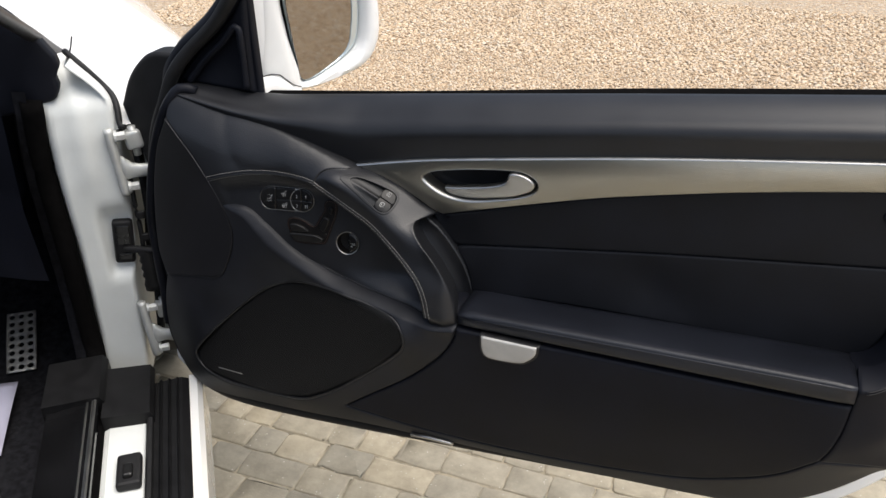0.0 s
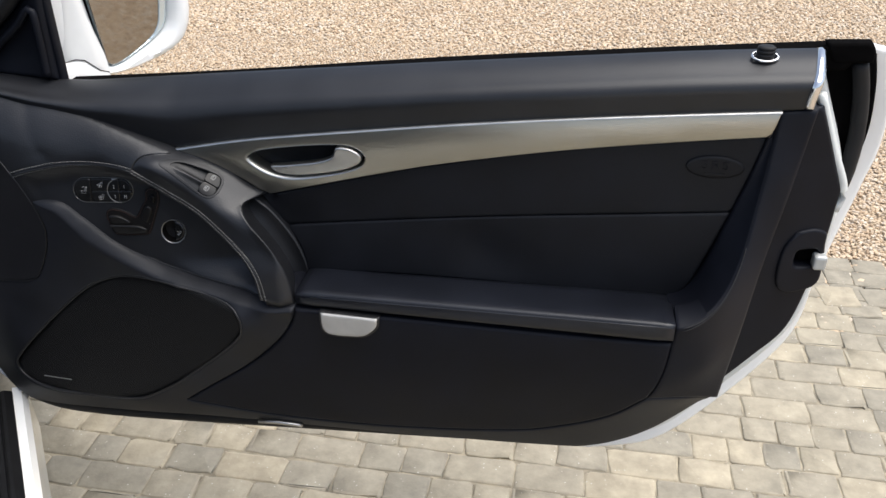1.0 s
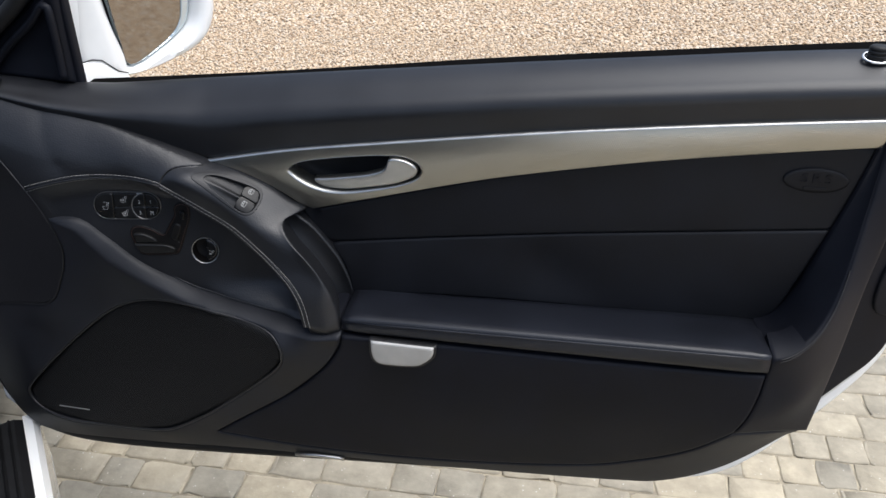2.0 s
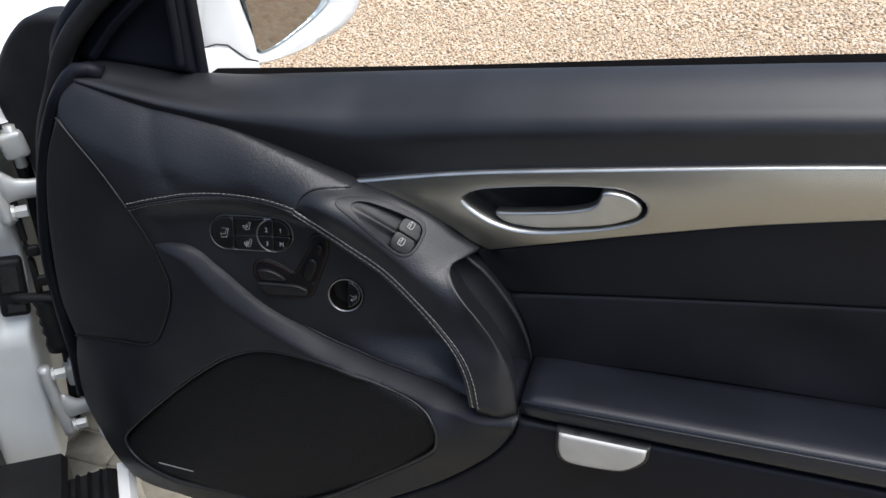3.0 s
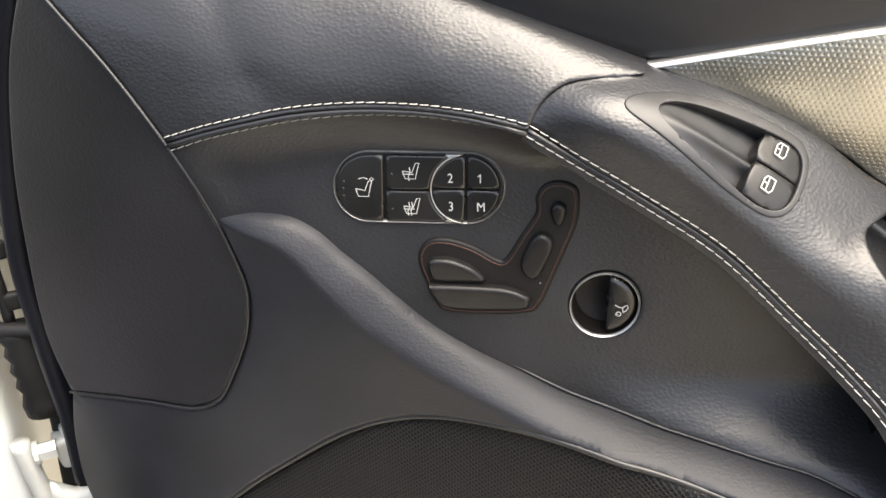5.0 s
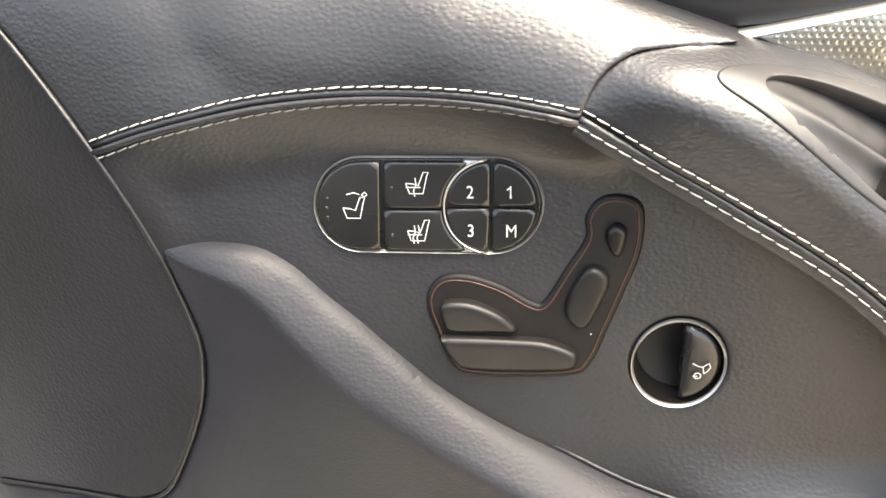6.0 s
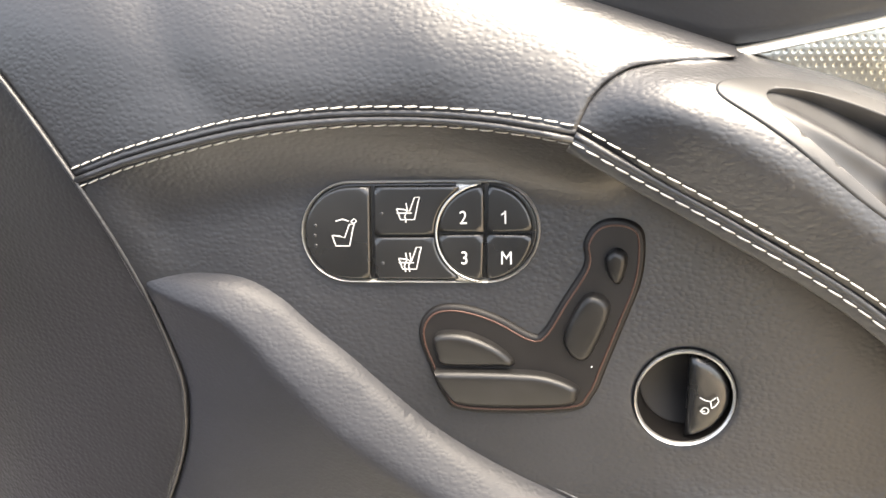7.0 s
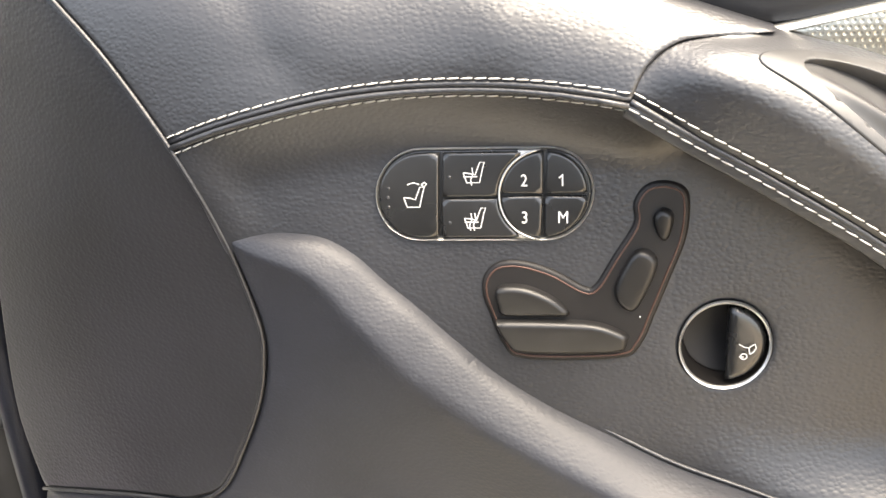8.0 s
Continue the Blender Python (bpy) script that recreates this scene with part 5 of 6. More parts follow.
# Near-black plate stands for the shade inside the hollow at the end.
plate("end_recess", [[(0.868, 0.165), (0.940, 0.165)], [(0.940, 0.165), (0.950, 0.120), (0.955, 0.060), (0.948, 0.0), (0.940, -0.03)], [(0.940, -0.03), (0.905, 0.05), (0.868, 0.165)]], SEAL_AND_SHADE, door, 0.02, 0.004, 0.004, 0.03, surface=lambda p: 0.090 + 0 * p[:, 0], label="near-black plate for the shade behind the door's end edge")
tube("end_seal", curve([(0.918, 0.080, 0.158), (0.930, 0.082, 0.115), (0.937, 0.080, 0.060), (0.936, 0.076, 0.010), (0.930, 0.070, -0.015)], 0.012), 0.0105, RUBBER, door, 12, label="thick black foam seal at the door's end")
# Mirror triangle.
plate("triangle_backing", [[(-0.350, 0.070), (-0.315, 0.132), (-0.252, 0.184), (-0.190, 0.250)], [(-0.190, 0.250), (-0.190, 0.060)], [(-0.190, 0.060), (-0.350, 0.060)], [(-0.350, 0.060), (-0.350, 0.070)]], VINYL, door, 0.03, 0.004, 0.003, 0.01, surface=lambda p: 0.052 + 0 * p[:, 0], label="black backing of the mirror triangle")
plate("mirror_triangle", [[(-0.335, 0.036, 0.082), (-0.196, 0.040, 0.074)], [(-0.196, 0.040, 0.074), (-0.196, 0.042, 0.150), (-0.192, 0.046, 0.240)], [(-0.192, 0.046, 0.240), (-0.235, 0.044, 0.178), (-0.295, 0.040, 0.130), (-0.335, 0.036, 0.082)]], VINYL, door, 0.014, 0.008, 0.006, 0.006, inner=[(-0.235, 0.046, 0.12)], label="black triangular mirror base cover")
tube("triangle_frame", curve([(-0.352, 0.040, 0.060), (-0.342, 0.040, 0.098), (-0.310, 0.040, 0.136), (-0.250, 0.045, 0.186), (-0.195, 0.050, 0.250)], 0.012), 0.016, VINYL, door, label="black rolled frame of the mirror triangle")
tube("cover_ridge", curve([(-0.306, 0.030, 0.086), (-0.272, 0.034, 0.123), (-0.232, 0.036, 0.157), (-0.212, 0.038, 0.180), (-0.205, 0.038, 0.176), (-0.203, 0.036, 0.140), (-0.203, 0.034, 0.084)], 0.006), 0.0055, VINYL, door, 10, label="rounded rim of the mirror base cover")
plate("front_gaiter", [[(-0.476, 0.05, 0.02), (-0.451, 0.05, 0.068), (-0.422, 0.05, 0.100), (-0.393, 0.05, 0.118), (-0.347, 0.05, 0.122)], [(-0.347, 0.05, 0.122), (-0.345, 0.05, 0.085), (-0.368, 0.05, 0.030), (-0.398, 0.05, -0.030), (-0.425, 0.05, -0.110)], [(-0.425, 0.05, -0.110), (-0.443, 0.05, -0.105), (-0.458, 0.05, -0.050), (-0.470, 0.05, -0.010), (-0.476, 0.05, 0.02)]], RUBBER, door, 0.014, 0.008, 0.006, 0.03, label="black rubber gaiter at the front of the door")
tube("sill_light", [(0.098, -0.066, -0.452), (0.130, -0.068, -0.447), (0.165, -0.066, -0.449), (0.172, -0.064, -0.452)], 0.0032, SILVER, door, label="pale door light lens")

# Mirror housing: a rounded shell with its glass set in, facing along the door.
MEX, MEN = Vector((0.61, 0.79, 0)).normalized(), Vector((0.79, -0.61, 0)).normalized()
MIRROR_BASIS = Matrix(((MEX.x, -MEN.x, 0, -0.195), (MEX.y, -MEN.y, 0, 0.200), (0, 0, 1, 0.040), (0, 0, 0, 1)))
glass_loop = np.array(curve([(0.001, -0.001), (-0.010, 0.040), (-0.0175, 0.090), (-0.023, 0.145), (-0.010, 0.172), (0.050, 0.176), (0.105, 0.165), (0.119, 0.125), (0.118, 0.075), (0.106, 0.040), (0.066, 0.0165)], 0.01, True))
rim_loop = glass_loop
glass_loop = np.array(curve([(0.002, 0.001), (-0.009, 0.040), (-0.0165, 0.090), (-0.022, 0.145), (-0.010, 0.168), (0.050, 0.170), (0.092, 0.160), (0.104, 0.125), (0.101, 0.075), (0.092, 0.042), (0.062, 0.0205)], 0.01, True))
housing_line = [(-0.060, 0.190), (-0.075, 0.100), (-0.085, 0.030), (-0.070, 0.000), (-0.045, -0.012), (0.0125, -0.0185), (0.072, -0.0100), (0.126, 0.007), (0.152, 0.036), (0.161, 0.078), (0.157, 0.140), (0.140, 0.190), (0.090, 0.205), (0.0, 0.205)]
MFACE = lambda p: 0.0 + 0.10 * np.maximum(0, p[:, 0] - 0.10)
housing, _ = plate("mirror_housing", ring_line(np.array(curve(housing_line, 0.01, True))), WHITE, door, 0.012, 0.020, 0.022, 0.075, surface=MFACE, holes=[rim_loop], label="white painted door mirror housing", basis=MIRROR_BASIS)
TILT_GLASS = lambda p, back: back + 0.13 * (p[:, 0] - 0.05) - 0.07 * (p[:, 1] - 0.08)
plate("mirror_gap", ring_line(shrunk(rim_loop, -0.002)), RUBBER, housing, 0.03, 0.004, 0.002, 0.004, surface=lambda p: 0 * p[:, 0] + 0.040, label="black gap round the mirror glass", basis=MIRROR_BASIS)
plate("mirror_bevel", ring_line(shrunk(rim_loop, 0.0014)), SKY_GLASS, housing, 0.03, 0.003, 0.003, 0.012, surface=lambda p: TILT_GLASS(p, 0.011), holes=[shrunk(glass_loop, 0.0006)], label="curved outer edge of the mirror glass, sky put in its colour", basis=MIRROR_BASIS)
glass, _ = plate("mirror_glass", ring_line(glass_loop), MIRROR, housing, 0.03, 0.001, 0.0004, 0.003, surface=lambda p: TILT_GLASS(p, 0.0125), label="mirror glass reflecting gravel", basis=MIRROR_BASIS)
glass.data.shade_flat()
inner_rows = []
for z, x0, x1 in ((-0.012, -0.095, -0.010), (0.02, -0.098, -0.012), (0.06, -0.098, -0.022), (0.10, -0.098, -0.030), (0.15, -0.098, -0.034), (0.21, -0.098, -0.030)):
    inner_rows.append([MIRROR_BASIS @ Vector(q) for q in ((x0 - 0.02, 0.04, z), (x0, 0.012, z), (0.6 * x0 + 0.4 * x1, 0.002, z), (x1, 0.0035, z), (x1 + 0.006, 0.012, z))])
loft("mirror_arm", inner_rows, WHITE, housing, label="white inner flank of the mirror")
foot_rows = [[MIRROR_BASIS @ Vector(q) for q in ((x, 0.05, 0.026 - dip), (x, 0.004, 0.026 - dip), (x, -0.003, 0.022 - dip), (x, -0.003, -0.02), (x, 0.004, -0.03))] for x, dip in ((-0.125, 0.004), (-0.10, 0.002), (-0.060, 0.0), (-0.046, 0.004), (-0.034, 0.016), (-0.024, 0.026), (-0.010, 0.032))]
loft("mirror_foot", foot_rows, WHITE, housing, label="white foot of the mirror")
tube("arm_seam", [MIRROR_BASIS @ Vector((x, -0.0020, 0.0268 - dip)) for x, dip in ((-0.125, 0.004), (-0.10, 0.002), (-0.060, 0.0), (-0.046, 0.004), (-0.034, 0.016), (-0.024, 0.026), (-0.010, 0.032))], 0.0010, RUBBER, housing)

# ---- the car: a runs to its rear, b out from its side ----
car = empty("car", (-0.45, 0.06, 0), "white car with its driver's door open on a paved drive", "car", (0, 0, math.degrees(math.atan2(-0.797, 0.605))))

# Hinge pillar: a painted pressing with rounded flanks.
PILLAR = np.array([(0.30, -0.165, -0.080, 0.0), (0.34, -0.163, -0.078, 0.0), (0.42, -0.155, -0.070, 0.0), (0.53, -0.152, -0.066, 0.004), (0.62, -0.152, -0.052, 0.002), (0.74, -0.155, -0.044, 0.004), (0.83, -0.154, -0.038, 0.0), (0.88, -0.150, -0.040, -0.010), (0.92, -0.145, -0.07, -0.05), (0.95, -0.14, -0.10, -0.10)])


def ease(t):
    t = min(1.0, max(0.0, t))
    return t * t * (3 - 2 * t)


pillar_rows = []
for z in np.linspace(0.30, 0.95, 53):
    b0, b1, bulge = (float(np.interp(z, PILLAR[:, 0], PILLAR[:, k])) for k in (1, 2, 3))
    row = [(-0.16, b0 - 0.01, z), (-0.02, b0 - 0.006, z), (-0.006, b0, z)]
    for s in np.linspace(0.08, 0.92, 15):
        b = b0 + (b1 - b0) * s
        # The check strap sits in a pressed hollow.
        sunk = 0.020 * ease((b + 0.112) / 0.016) * ease((z - 0.545) / 0.014) * ease((0.705 - z) / 0.05)
        crease = 0.005 * ease((z - 0.70) / 0.08) * math.exp(-(((s - 0.45) / 0.16) ** 2))
        row.append((0.004 + bulge - sunk + crease, b, z))
    pillar_rows.append(row + [(-0.008, b1 - 0.003, z), (-0.022, b1, z), (-0.16, b1 + 0.012, z)])
loft("hinge_pillar", pillar_rows, SHADED_WHITE, car, label="white painted hinge pillar")


def hinge(z, top_b):
    """Door hinge: a bowed plate with two bolts on the pillar and a cast arm that tapers to the door."""
    lean = lambda h: top_b - 0.010 - 0.06 * h
    base = tube("hinge_plate", curve([(0.014 + 0.004 * math.cos(h * 20), lean(h), z + h) for h in np.linspace(0.062, -0.062, 9)], 0.008), 0.0085, STEEL, car, 10, label="pale painted door hinge", up=(1, 0, 0))
    for dz in (0.048, -0.048):
        bm = bmesh.new()
        bmesh.ops.create_cone(bm, cap_ends=True, segments=12, radius1=0.0105, radius2=0.0105, depth=0.004, matrix=Matrix.Translation((0.018, lean(dz) + 0.010, z + dz)) @ pose(0, 0, 0, 90, 0, 0))
        bmesh.ops.create_cone(bm, cap_ends=True, segments=6, radius1=0.0085, radius2=0.0080, depth=0.016, matrix=Matrix.Translation((0.018, lean(dz) + 0.018, z + dz)) @ pose(0, 0, 0, 90, 0, 0))
        part("bolt", bm, STEEL, base)
    arm_rows = []
    for s, tall, drop in ((0.0, 0.026, 0.0), (0.008, 0.020, 0.002), (0.018, 0.014, 0.006), (0.032, 0.0125, 0.008), (0.045, 0.012, 0.008), (0.060, 0.0145, 0.007), (0.075, 0.0145, 0.007)):
        arm_rows.append([(0.016 + 0.008 * math.cos(t), top_b - 0.004 + s, z - 0.012 - drop + tall * math.sin(t)) for t in np.linspace(0, 2 * math.pi, 14, endpoint=False)])
    loft("hinge_arm", arm_rows, STEEL, base, True, True)
    part("knuckle", block((0.026, 0.030, 0.034), 0.006, (0.004, top_b + 0.024, z + 0.036), pose(0, 0, 0, 8, 0, 0), 3), STEEL, base, smooth=True)
    tube("knuckle_pin", [(0.006, top_b + 0.024, z + 0.060), (0.006, top_b + 0.026, z + 0.006)], 0.007, STEEL, base, 10)


hinge(0.780, -0.041)
hinge(0.428, -0.052)
check = part("check_strap_bracket", block((0.018, 0.036, 0.088), 0.006, (-0.004, -0.073, 0.616), pose(0, 0, 0, -6, 0, 0), 3), RUBBER, car, "black check strap bracket", smooth=True)
part("bracket_recess", block((0.004, 0.024, 0.040), 0.002, (0.0055, -0.071, 0.632), pose(0, 0, 0, -6, 0, 0), 2), GLOSS, check)
part("bracket_recess", block((0.004, 0.024, 0.014), 0.002, (0.0055, -0.074, 0.588), pose(0, 0, 0, -6, 0, 0), 2), GLOSS, check)
tube("check_strap", curve([(0.004, -0.074, 0.603), (0.016, -0.045, 0.603), (0.028, -0.01, 0.600), (0.030, 0.03, 0.597)], 0.01), 0.007, RUBBER, car, 8, label="black check strap")
gaiter_rows = [[(0.016 + r * 0.6 * math.cos(t), -0.034 + r * math.sin(t), z) for t in np.linspace(0, 2 * math.pi, 14, endpoint=False)] for z, r in ((0.606, 0.014), (0.596, 0.018), (0.588, 0.0155), (0.580, 0.0185), (0.572, 0.0155), (0.564, 0.0185), (0.556, 0.0155), (0.548, 0.0185), (0.540, 0.0155), (0.528, 0.019), (0.515, 0.018))]
loft("cable_gaiter", gaiter_rows, RUBBER, car, True, True, label="black ribbed cable gaiter")
seal_line = curve([(0.012, -0.036, 0.758), (0.012, -0.038, 0.70), (0.012, -0.038, 0.65), (0.012, -0.040, 0.606)], 0.01)
tube("edge_seal", seal_line, 0.0045, RUBBER, car, 8, label="black seal at the door's front edge")
# Black blocks stand for the shade in two holes of the flange.
for z in (0.672, 0.626):
    part("hole_block", block((0.008, 0.016, 0.016), 0.004, (0.013, -0.032, z), segments=3), RUBBER, car, smooth=True)
tube("wing_flange", curve([(-0.020, -0.002, 0.86), (-0.018, 0.006, 0.74), (-0.016, 0.000, 0.60), (-0.014, -0.012, 0.48), (-0.014, -0.026, 0.38)], 0.02), 0.014, SHADED_WHITE, car, label="white inner flange of the wing")
tube("wing_seal", curve([(-0.006, -0.022, 0.825), (-0.004, -0.018, 0.74), (-0.004, -0.024, 0.60), (-0.004, -0.036, 0.48), (-0.004, -0.050, 0.36)], 0.02), 0.006, RUBBER, car, label="black seal behind the wing")

# Front wing: outer flank and rounded top, running forward.
wing_rows = []
WING = np.array([(0.0, -0.028, 0.840, 0.100, 0.800), (-0.05, -0.035, 0.879, 0.101, 0.806), (-0.14, -0.068, 0.893, 0.103, 0.817), (-0.25, -0.116, 0.903, 0.106, 0.830), (-0.48, -0.260, 0.952, 0.094, 0.836), (-0.64, -0.330, 0.962, 0.052, 0.836), (-0.92, -0.420, 0.955, 0.0, 0.820), (-1.5, -0.600, 0.90, -0.12, 0.760)])
for a in [*np.linspace(0.0, -0.3, 13), *np.linspace(-0.36, -1.5, 20)]:
    bi, zi, bs, zs = (np.interp(-a, -WING[:, 0], WING[:, k]) for k in (1, 2, 3, 4))
    mid = 0.5 * (zi + zs) + 0.024
    wing_rows.append([(a - 0.02, bi - 0.050, zi - 0.03), (a, bi, zi), (a, 0.65 * bi + 0.35 * bs, 0.6 * zi + 0.4 * mid + 0.006), (a, 0.3 * bi + 0.7 * bs, 0.15 * zi + 0.85 * mid), (a, bs - 0.030, zs + 0.022), (a, bs - 0.010, zs + 0.008), (a, bs, zs - 0.020), (a, bs + 0.012, zs - 0.15), (a, bs, zs - 0.35), (a, bs - 0.04, zs - 0.60)])
loft("front_wing", wing_rows, WHITE, car, label="white front wing and bonnet")
# Black tube along the wing's rear edge draws the gap's shadow.
tube("wing_gap_shadow", curve([(0.010, -0.026, 0.840), (0.008, -0.034, 0.842), (-0.004, -0.034, 0.862), (-0.026, -0.038, 0.882), (-0.044, -0.052, 0.899), (-0.050, -0.074, 0.928), (-0.060, -0.094, 0.949), (-0.075, -0.106, 0.958)], 0.01), 0.0055, RUBBER, car, label="black tube for the shadow in the gap behind the wing")
# Raked windscreen pillar: grey outer strip, ragged end of the dashboard trim below.
RAKE = [(-0.33, -0.136, 0.866), (-0.16, -0.140, 0.940), (0.003, -0.140, 1.012), (0.194, -0.142, 1.094), (0.335, -0.145, 1.155), (0.60, -0.19, 1.25)]
tube("windscreen_pillar", curve(RAKE, 0.03), 0.013, SATIN, car, 12, label="grey-black strip along the windscreen pillar", flat=0.8)
FACE = Matrix(((0, -1, 0, 0.005), (1, 0, 0, 0), (0, 0, 1, 0), (0, 0, 0, 1)))
plate("dash_end", [[(-0.36, 1.13), (-0.20, 1.065), (-0.141, 1.013), (-0.112, 0.968)], [(-0.112, 0.968), (-0.110, 0.951), (-0.119, 0.932), (-0.117, 0.918), (-0.122, 0.904), (-0.130, 0.895), (-0.153, 0.890)], [(-0.153, 0.890), (-0.22, 0.870), (-0.36, 0.86)], [(-0.36, 0.86), (-0.36, 1.13)]], VINYL, car, 0.03, 0.006, 0.006, 0.02, surface=lambda p: 0.010 + 0.3 * np.maximum(0, -0.16 - p[:, 0]), label="black end of the dashboard trim", basis=FACE)
# Unseen bulk, raised so that the tread plate mirrors black, not sky.
part("dashboard", block((0.34, 1.26, 0.38), 0.07, (-0.22, -0.86, 0.83), segments=4), VINYL, car, "black dashboard block, raised unseen to block the sky", smooth=True)
bm = bmesh.new()
bmesh.ops.create_uvsphere(bm, u_segments=16, v_segments=10, radius=0.011, matrix=Matrix.Translation((-0.10, 0.045, 0.862)) @ Matrix.Diagonal((1, 0.5, 1.2, 1)))
part("side_repeater", bm, STEEL, car, "small clear lamp on the wing", smooth=True)
tube("washer_twig", curve([(-0.235, -0.125, 0.905), (-0.232, -0.118, 0.920), (-0.236, -0.112, 0.940)], 0.005), 0.0015, RUBBER, car, 6)

# Door seal down the inner side, kick panel, footwell.
tube("door_aperture_seal", curve([(0.00, -0.165, 0.90), (-0.01, -0.175, 0.78), (0.0, -0.172, 0.62), (0.005, -0.172, 0.45), (0.03, -0.168, 0.385), (0.15, -0.163, 0.372), (0.8, -0.163, 0.372)], 0.02), 0.018, SEAL_AND_SHADE, car, 10, label="black door aperture seal")
plate_rows = []
for z, a, b in ((0.92, 0.0, -0.18), (0.75, -0.03, -0.20), (0.60, -0.03, -0.20), (0.45, -0.01, -0.195), (0.36, 0.03, -0.19), (0.30, 0.05, -0.19)):
    plate_rows.append([(a + 0.01, b + 0.012, z), (a, b - 0.01, z), (a - 0.08, b - 0.03, z), (a - 0.30, b - 0.03, z), (a - 0.60, b - 0.06, z)])
loft("kick_panel", plate_rows, CARPET, car, label="black carpeted kick panel")
loft("kick_pad", [[(0.02, -0.21, 0.90), (-0.05, -0.30, 0.90), (-0.06, -0.42, 0.88)], [(0.04, -0.215, 0.72), (-0.02, -0.28, 0.70), (-0.04, -0.36, 0.68)], [(0.05, -0.205, 0.585), (0.02, -0.24, 0.575), (-0.02, -0.30, 0.570)]], VINYL, car, label="black trim below the dashboard")
loft("footwell_floor", [[(0.05, b, 0.20), (-0.25, b, 0.17), (-0.45, b, 0.22), (-0.60, b, 0.36), (-0.68, b, 0.75)] for b in np.linspace(-0.205, -1.50, 12)], CARPET, car, label="black carpeted footwell")
loft("rear_floor", [[(0.05, b, 0.20), (0.6, b, 0.22), (1.1, b, 0.24), (1.36, b, 0.25)] for b in (-0.205, -0.5, -0.80, -1.15, -1.50)], CARPET, car, label="black carpet under the seat")

# Sill: inner tread cover, painted flange with bracket, rubber strip, outer white edge.
def rail(name, profile, mat, label, a0=0.06, a1=1.35, cut=0.0):
    rows = [[(a + cut * (q[0] + 0.2), q[0], q[1]) for q in profile] for a in np.linspace(a0, a1, 14)]
    return loft(name, rows, mat, car, closed=True, caps=True, label=label, smooth=False)


rail("sill_tread", [(-0.240, 0.395), (-0.160, 0.405), (-0.152, 0.400), (-0.150, 0.34), (-0.245, 0.30)], TREAD, "gloss black sill tread plate", 0.185)
rail("tread_edge", [(-0.162, 0.4065), (-0.157, 0.4085), (-0.154, 0.4065), (-0.156, 0.403)], SILVER, "thin silver edge of the tread plate", 0.185)
rail("tread_edge", [(-0.172, 0.4045), (-0.170, 0.4060), (-0.168, 0.4045), (-0.170, 0.402)], SILVER, "", 0.185)
rail("sill_inner_cover", [(-0.246, 0.410), (-0.150, 0.412), (-0.142, 0.400), (-0.142, 0.33), (-0.250, 0.30)], SILL_BLACK, "black sill cover", 0.055, 0.185)
rail("sill_front_cover", [(-0.146, 0.398), (-0.066, 0.392), (-0.060, 0.380), (-0.062, 0.32), (-0.146, 0.32)], SILL_BLACK, "black sill cover at the pillar", 0.085, 0.228)
rail("sill_flange", [(-0.150, 0.365), (-0.136, 0.372), (-0.076, 0.368), (-0.066, 0.355), (-0.066, 0.30), (-0.150, 0.30)], SHADED_WHITE, "white painted sill flange", 0.20)
rail("sill_seal", [(-0.073, 0.378), (-0.069, 0.382), (-0.063, 0.380), (-0.062, 0.36), (-0.073, 0.36)], RUBBER, "black sill seal", 0.20)
rail("sill_strip", [(-0.062, 0.368), (-0.012, 0.372), (0.000, 0.366), (0.002, 0.24), (-0.062, 0.26)], SILL_BLACK, "black ribbed sill strip", 0.115)
for b in (-0.05, -0.035, -0.02):
    rail("sill_rib", [(b - 0.003, 0.371), (b, 0.3745), (b + 0.003, 0.371), (b, 0.366)], SILL_BLACK, "", 0.115)
rail("sill_outer", [(0.000, 0.362), (0.014, 0.360), (0.022, 0.348), (0.024, 0.26), (0.010, 0.20), (-0.02, 0.19), (-0.01, 0.30)], WHITE, "white painted outer sill", 0.10)
part("sill_bracket", block((0.075, 0.040, 0.018), 0.006, (0.355, -0.098, 0.378), segments=2), RUBBER, car, "black bracket on the sill")
part("bracket_hook", block((0.03, 0.016, 0.014), 0.004, (0.365, -0.098, 0.388)), GLOSS, car)

# Foot rest with drilled holes, standing in the footwell.
hole_loops = [ngon(x, z, 0.0062, 0.0062, 14) for x in (-0.020, 0.0, 0.020) for z in np.arange(-0.0665, 0.067, 0.019)]
pedal, _ = plate("foot_rest", [[(-0.032, -0.078), (0.032, -0.078)], [(0.032, -0.078), (0.033, 0.0), (0.032, 0.078)], [(0.032, 0.078), (-0.032, 0.078)], [(-0.032, 0.078), (-0.033, 0.0), (-0.032, -0.078)]], DIMMED_METAL, car, 0.02, 0.002, 0.0015, 0.003, surface=lambda p: 0 * p[:, 0], holes=hole_loops, label="drilled aluminium foot rest", fine=0.01)
# The footwell's shade on it is put into its metal colour.
pedal.matrix_basis = Matrix.Translation((-0.335, -0.392, 0.225)) @ pose(0, 0, 0, 0, 0, 90) @ pose(0, 0, 0, -62, 0, 0)

paper = link("paper_mat", [(x, y, 0.206 + 0.004 * math.sin(9 * x + 5 * y) + 0.003 * math.sin(23 * y)) for x in np.linspace(-0.02, 0.22, 15) for y in np.linspace(-0.15, 0.16, 11)], [(i * 11 + k, i * 11 + k + 1, i * 11 + k + 12, i * 11 + k + 11) for i in range(14) for k in range(10)], PAPER)
tagged(paper, "pale protective paper mat on the footwell carpet", "paper mat")
paper.matrix_world = car.matrix_world @ Matrix.Translation((-0.18, -0.545, 0.0))
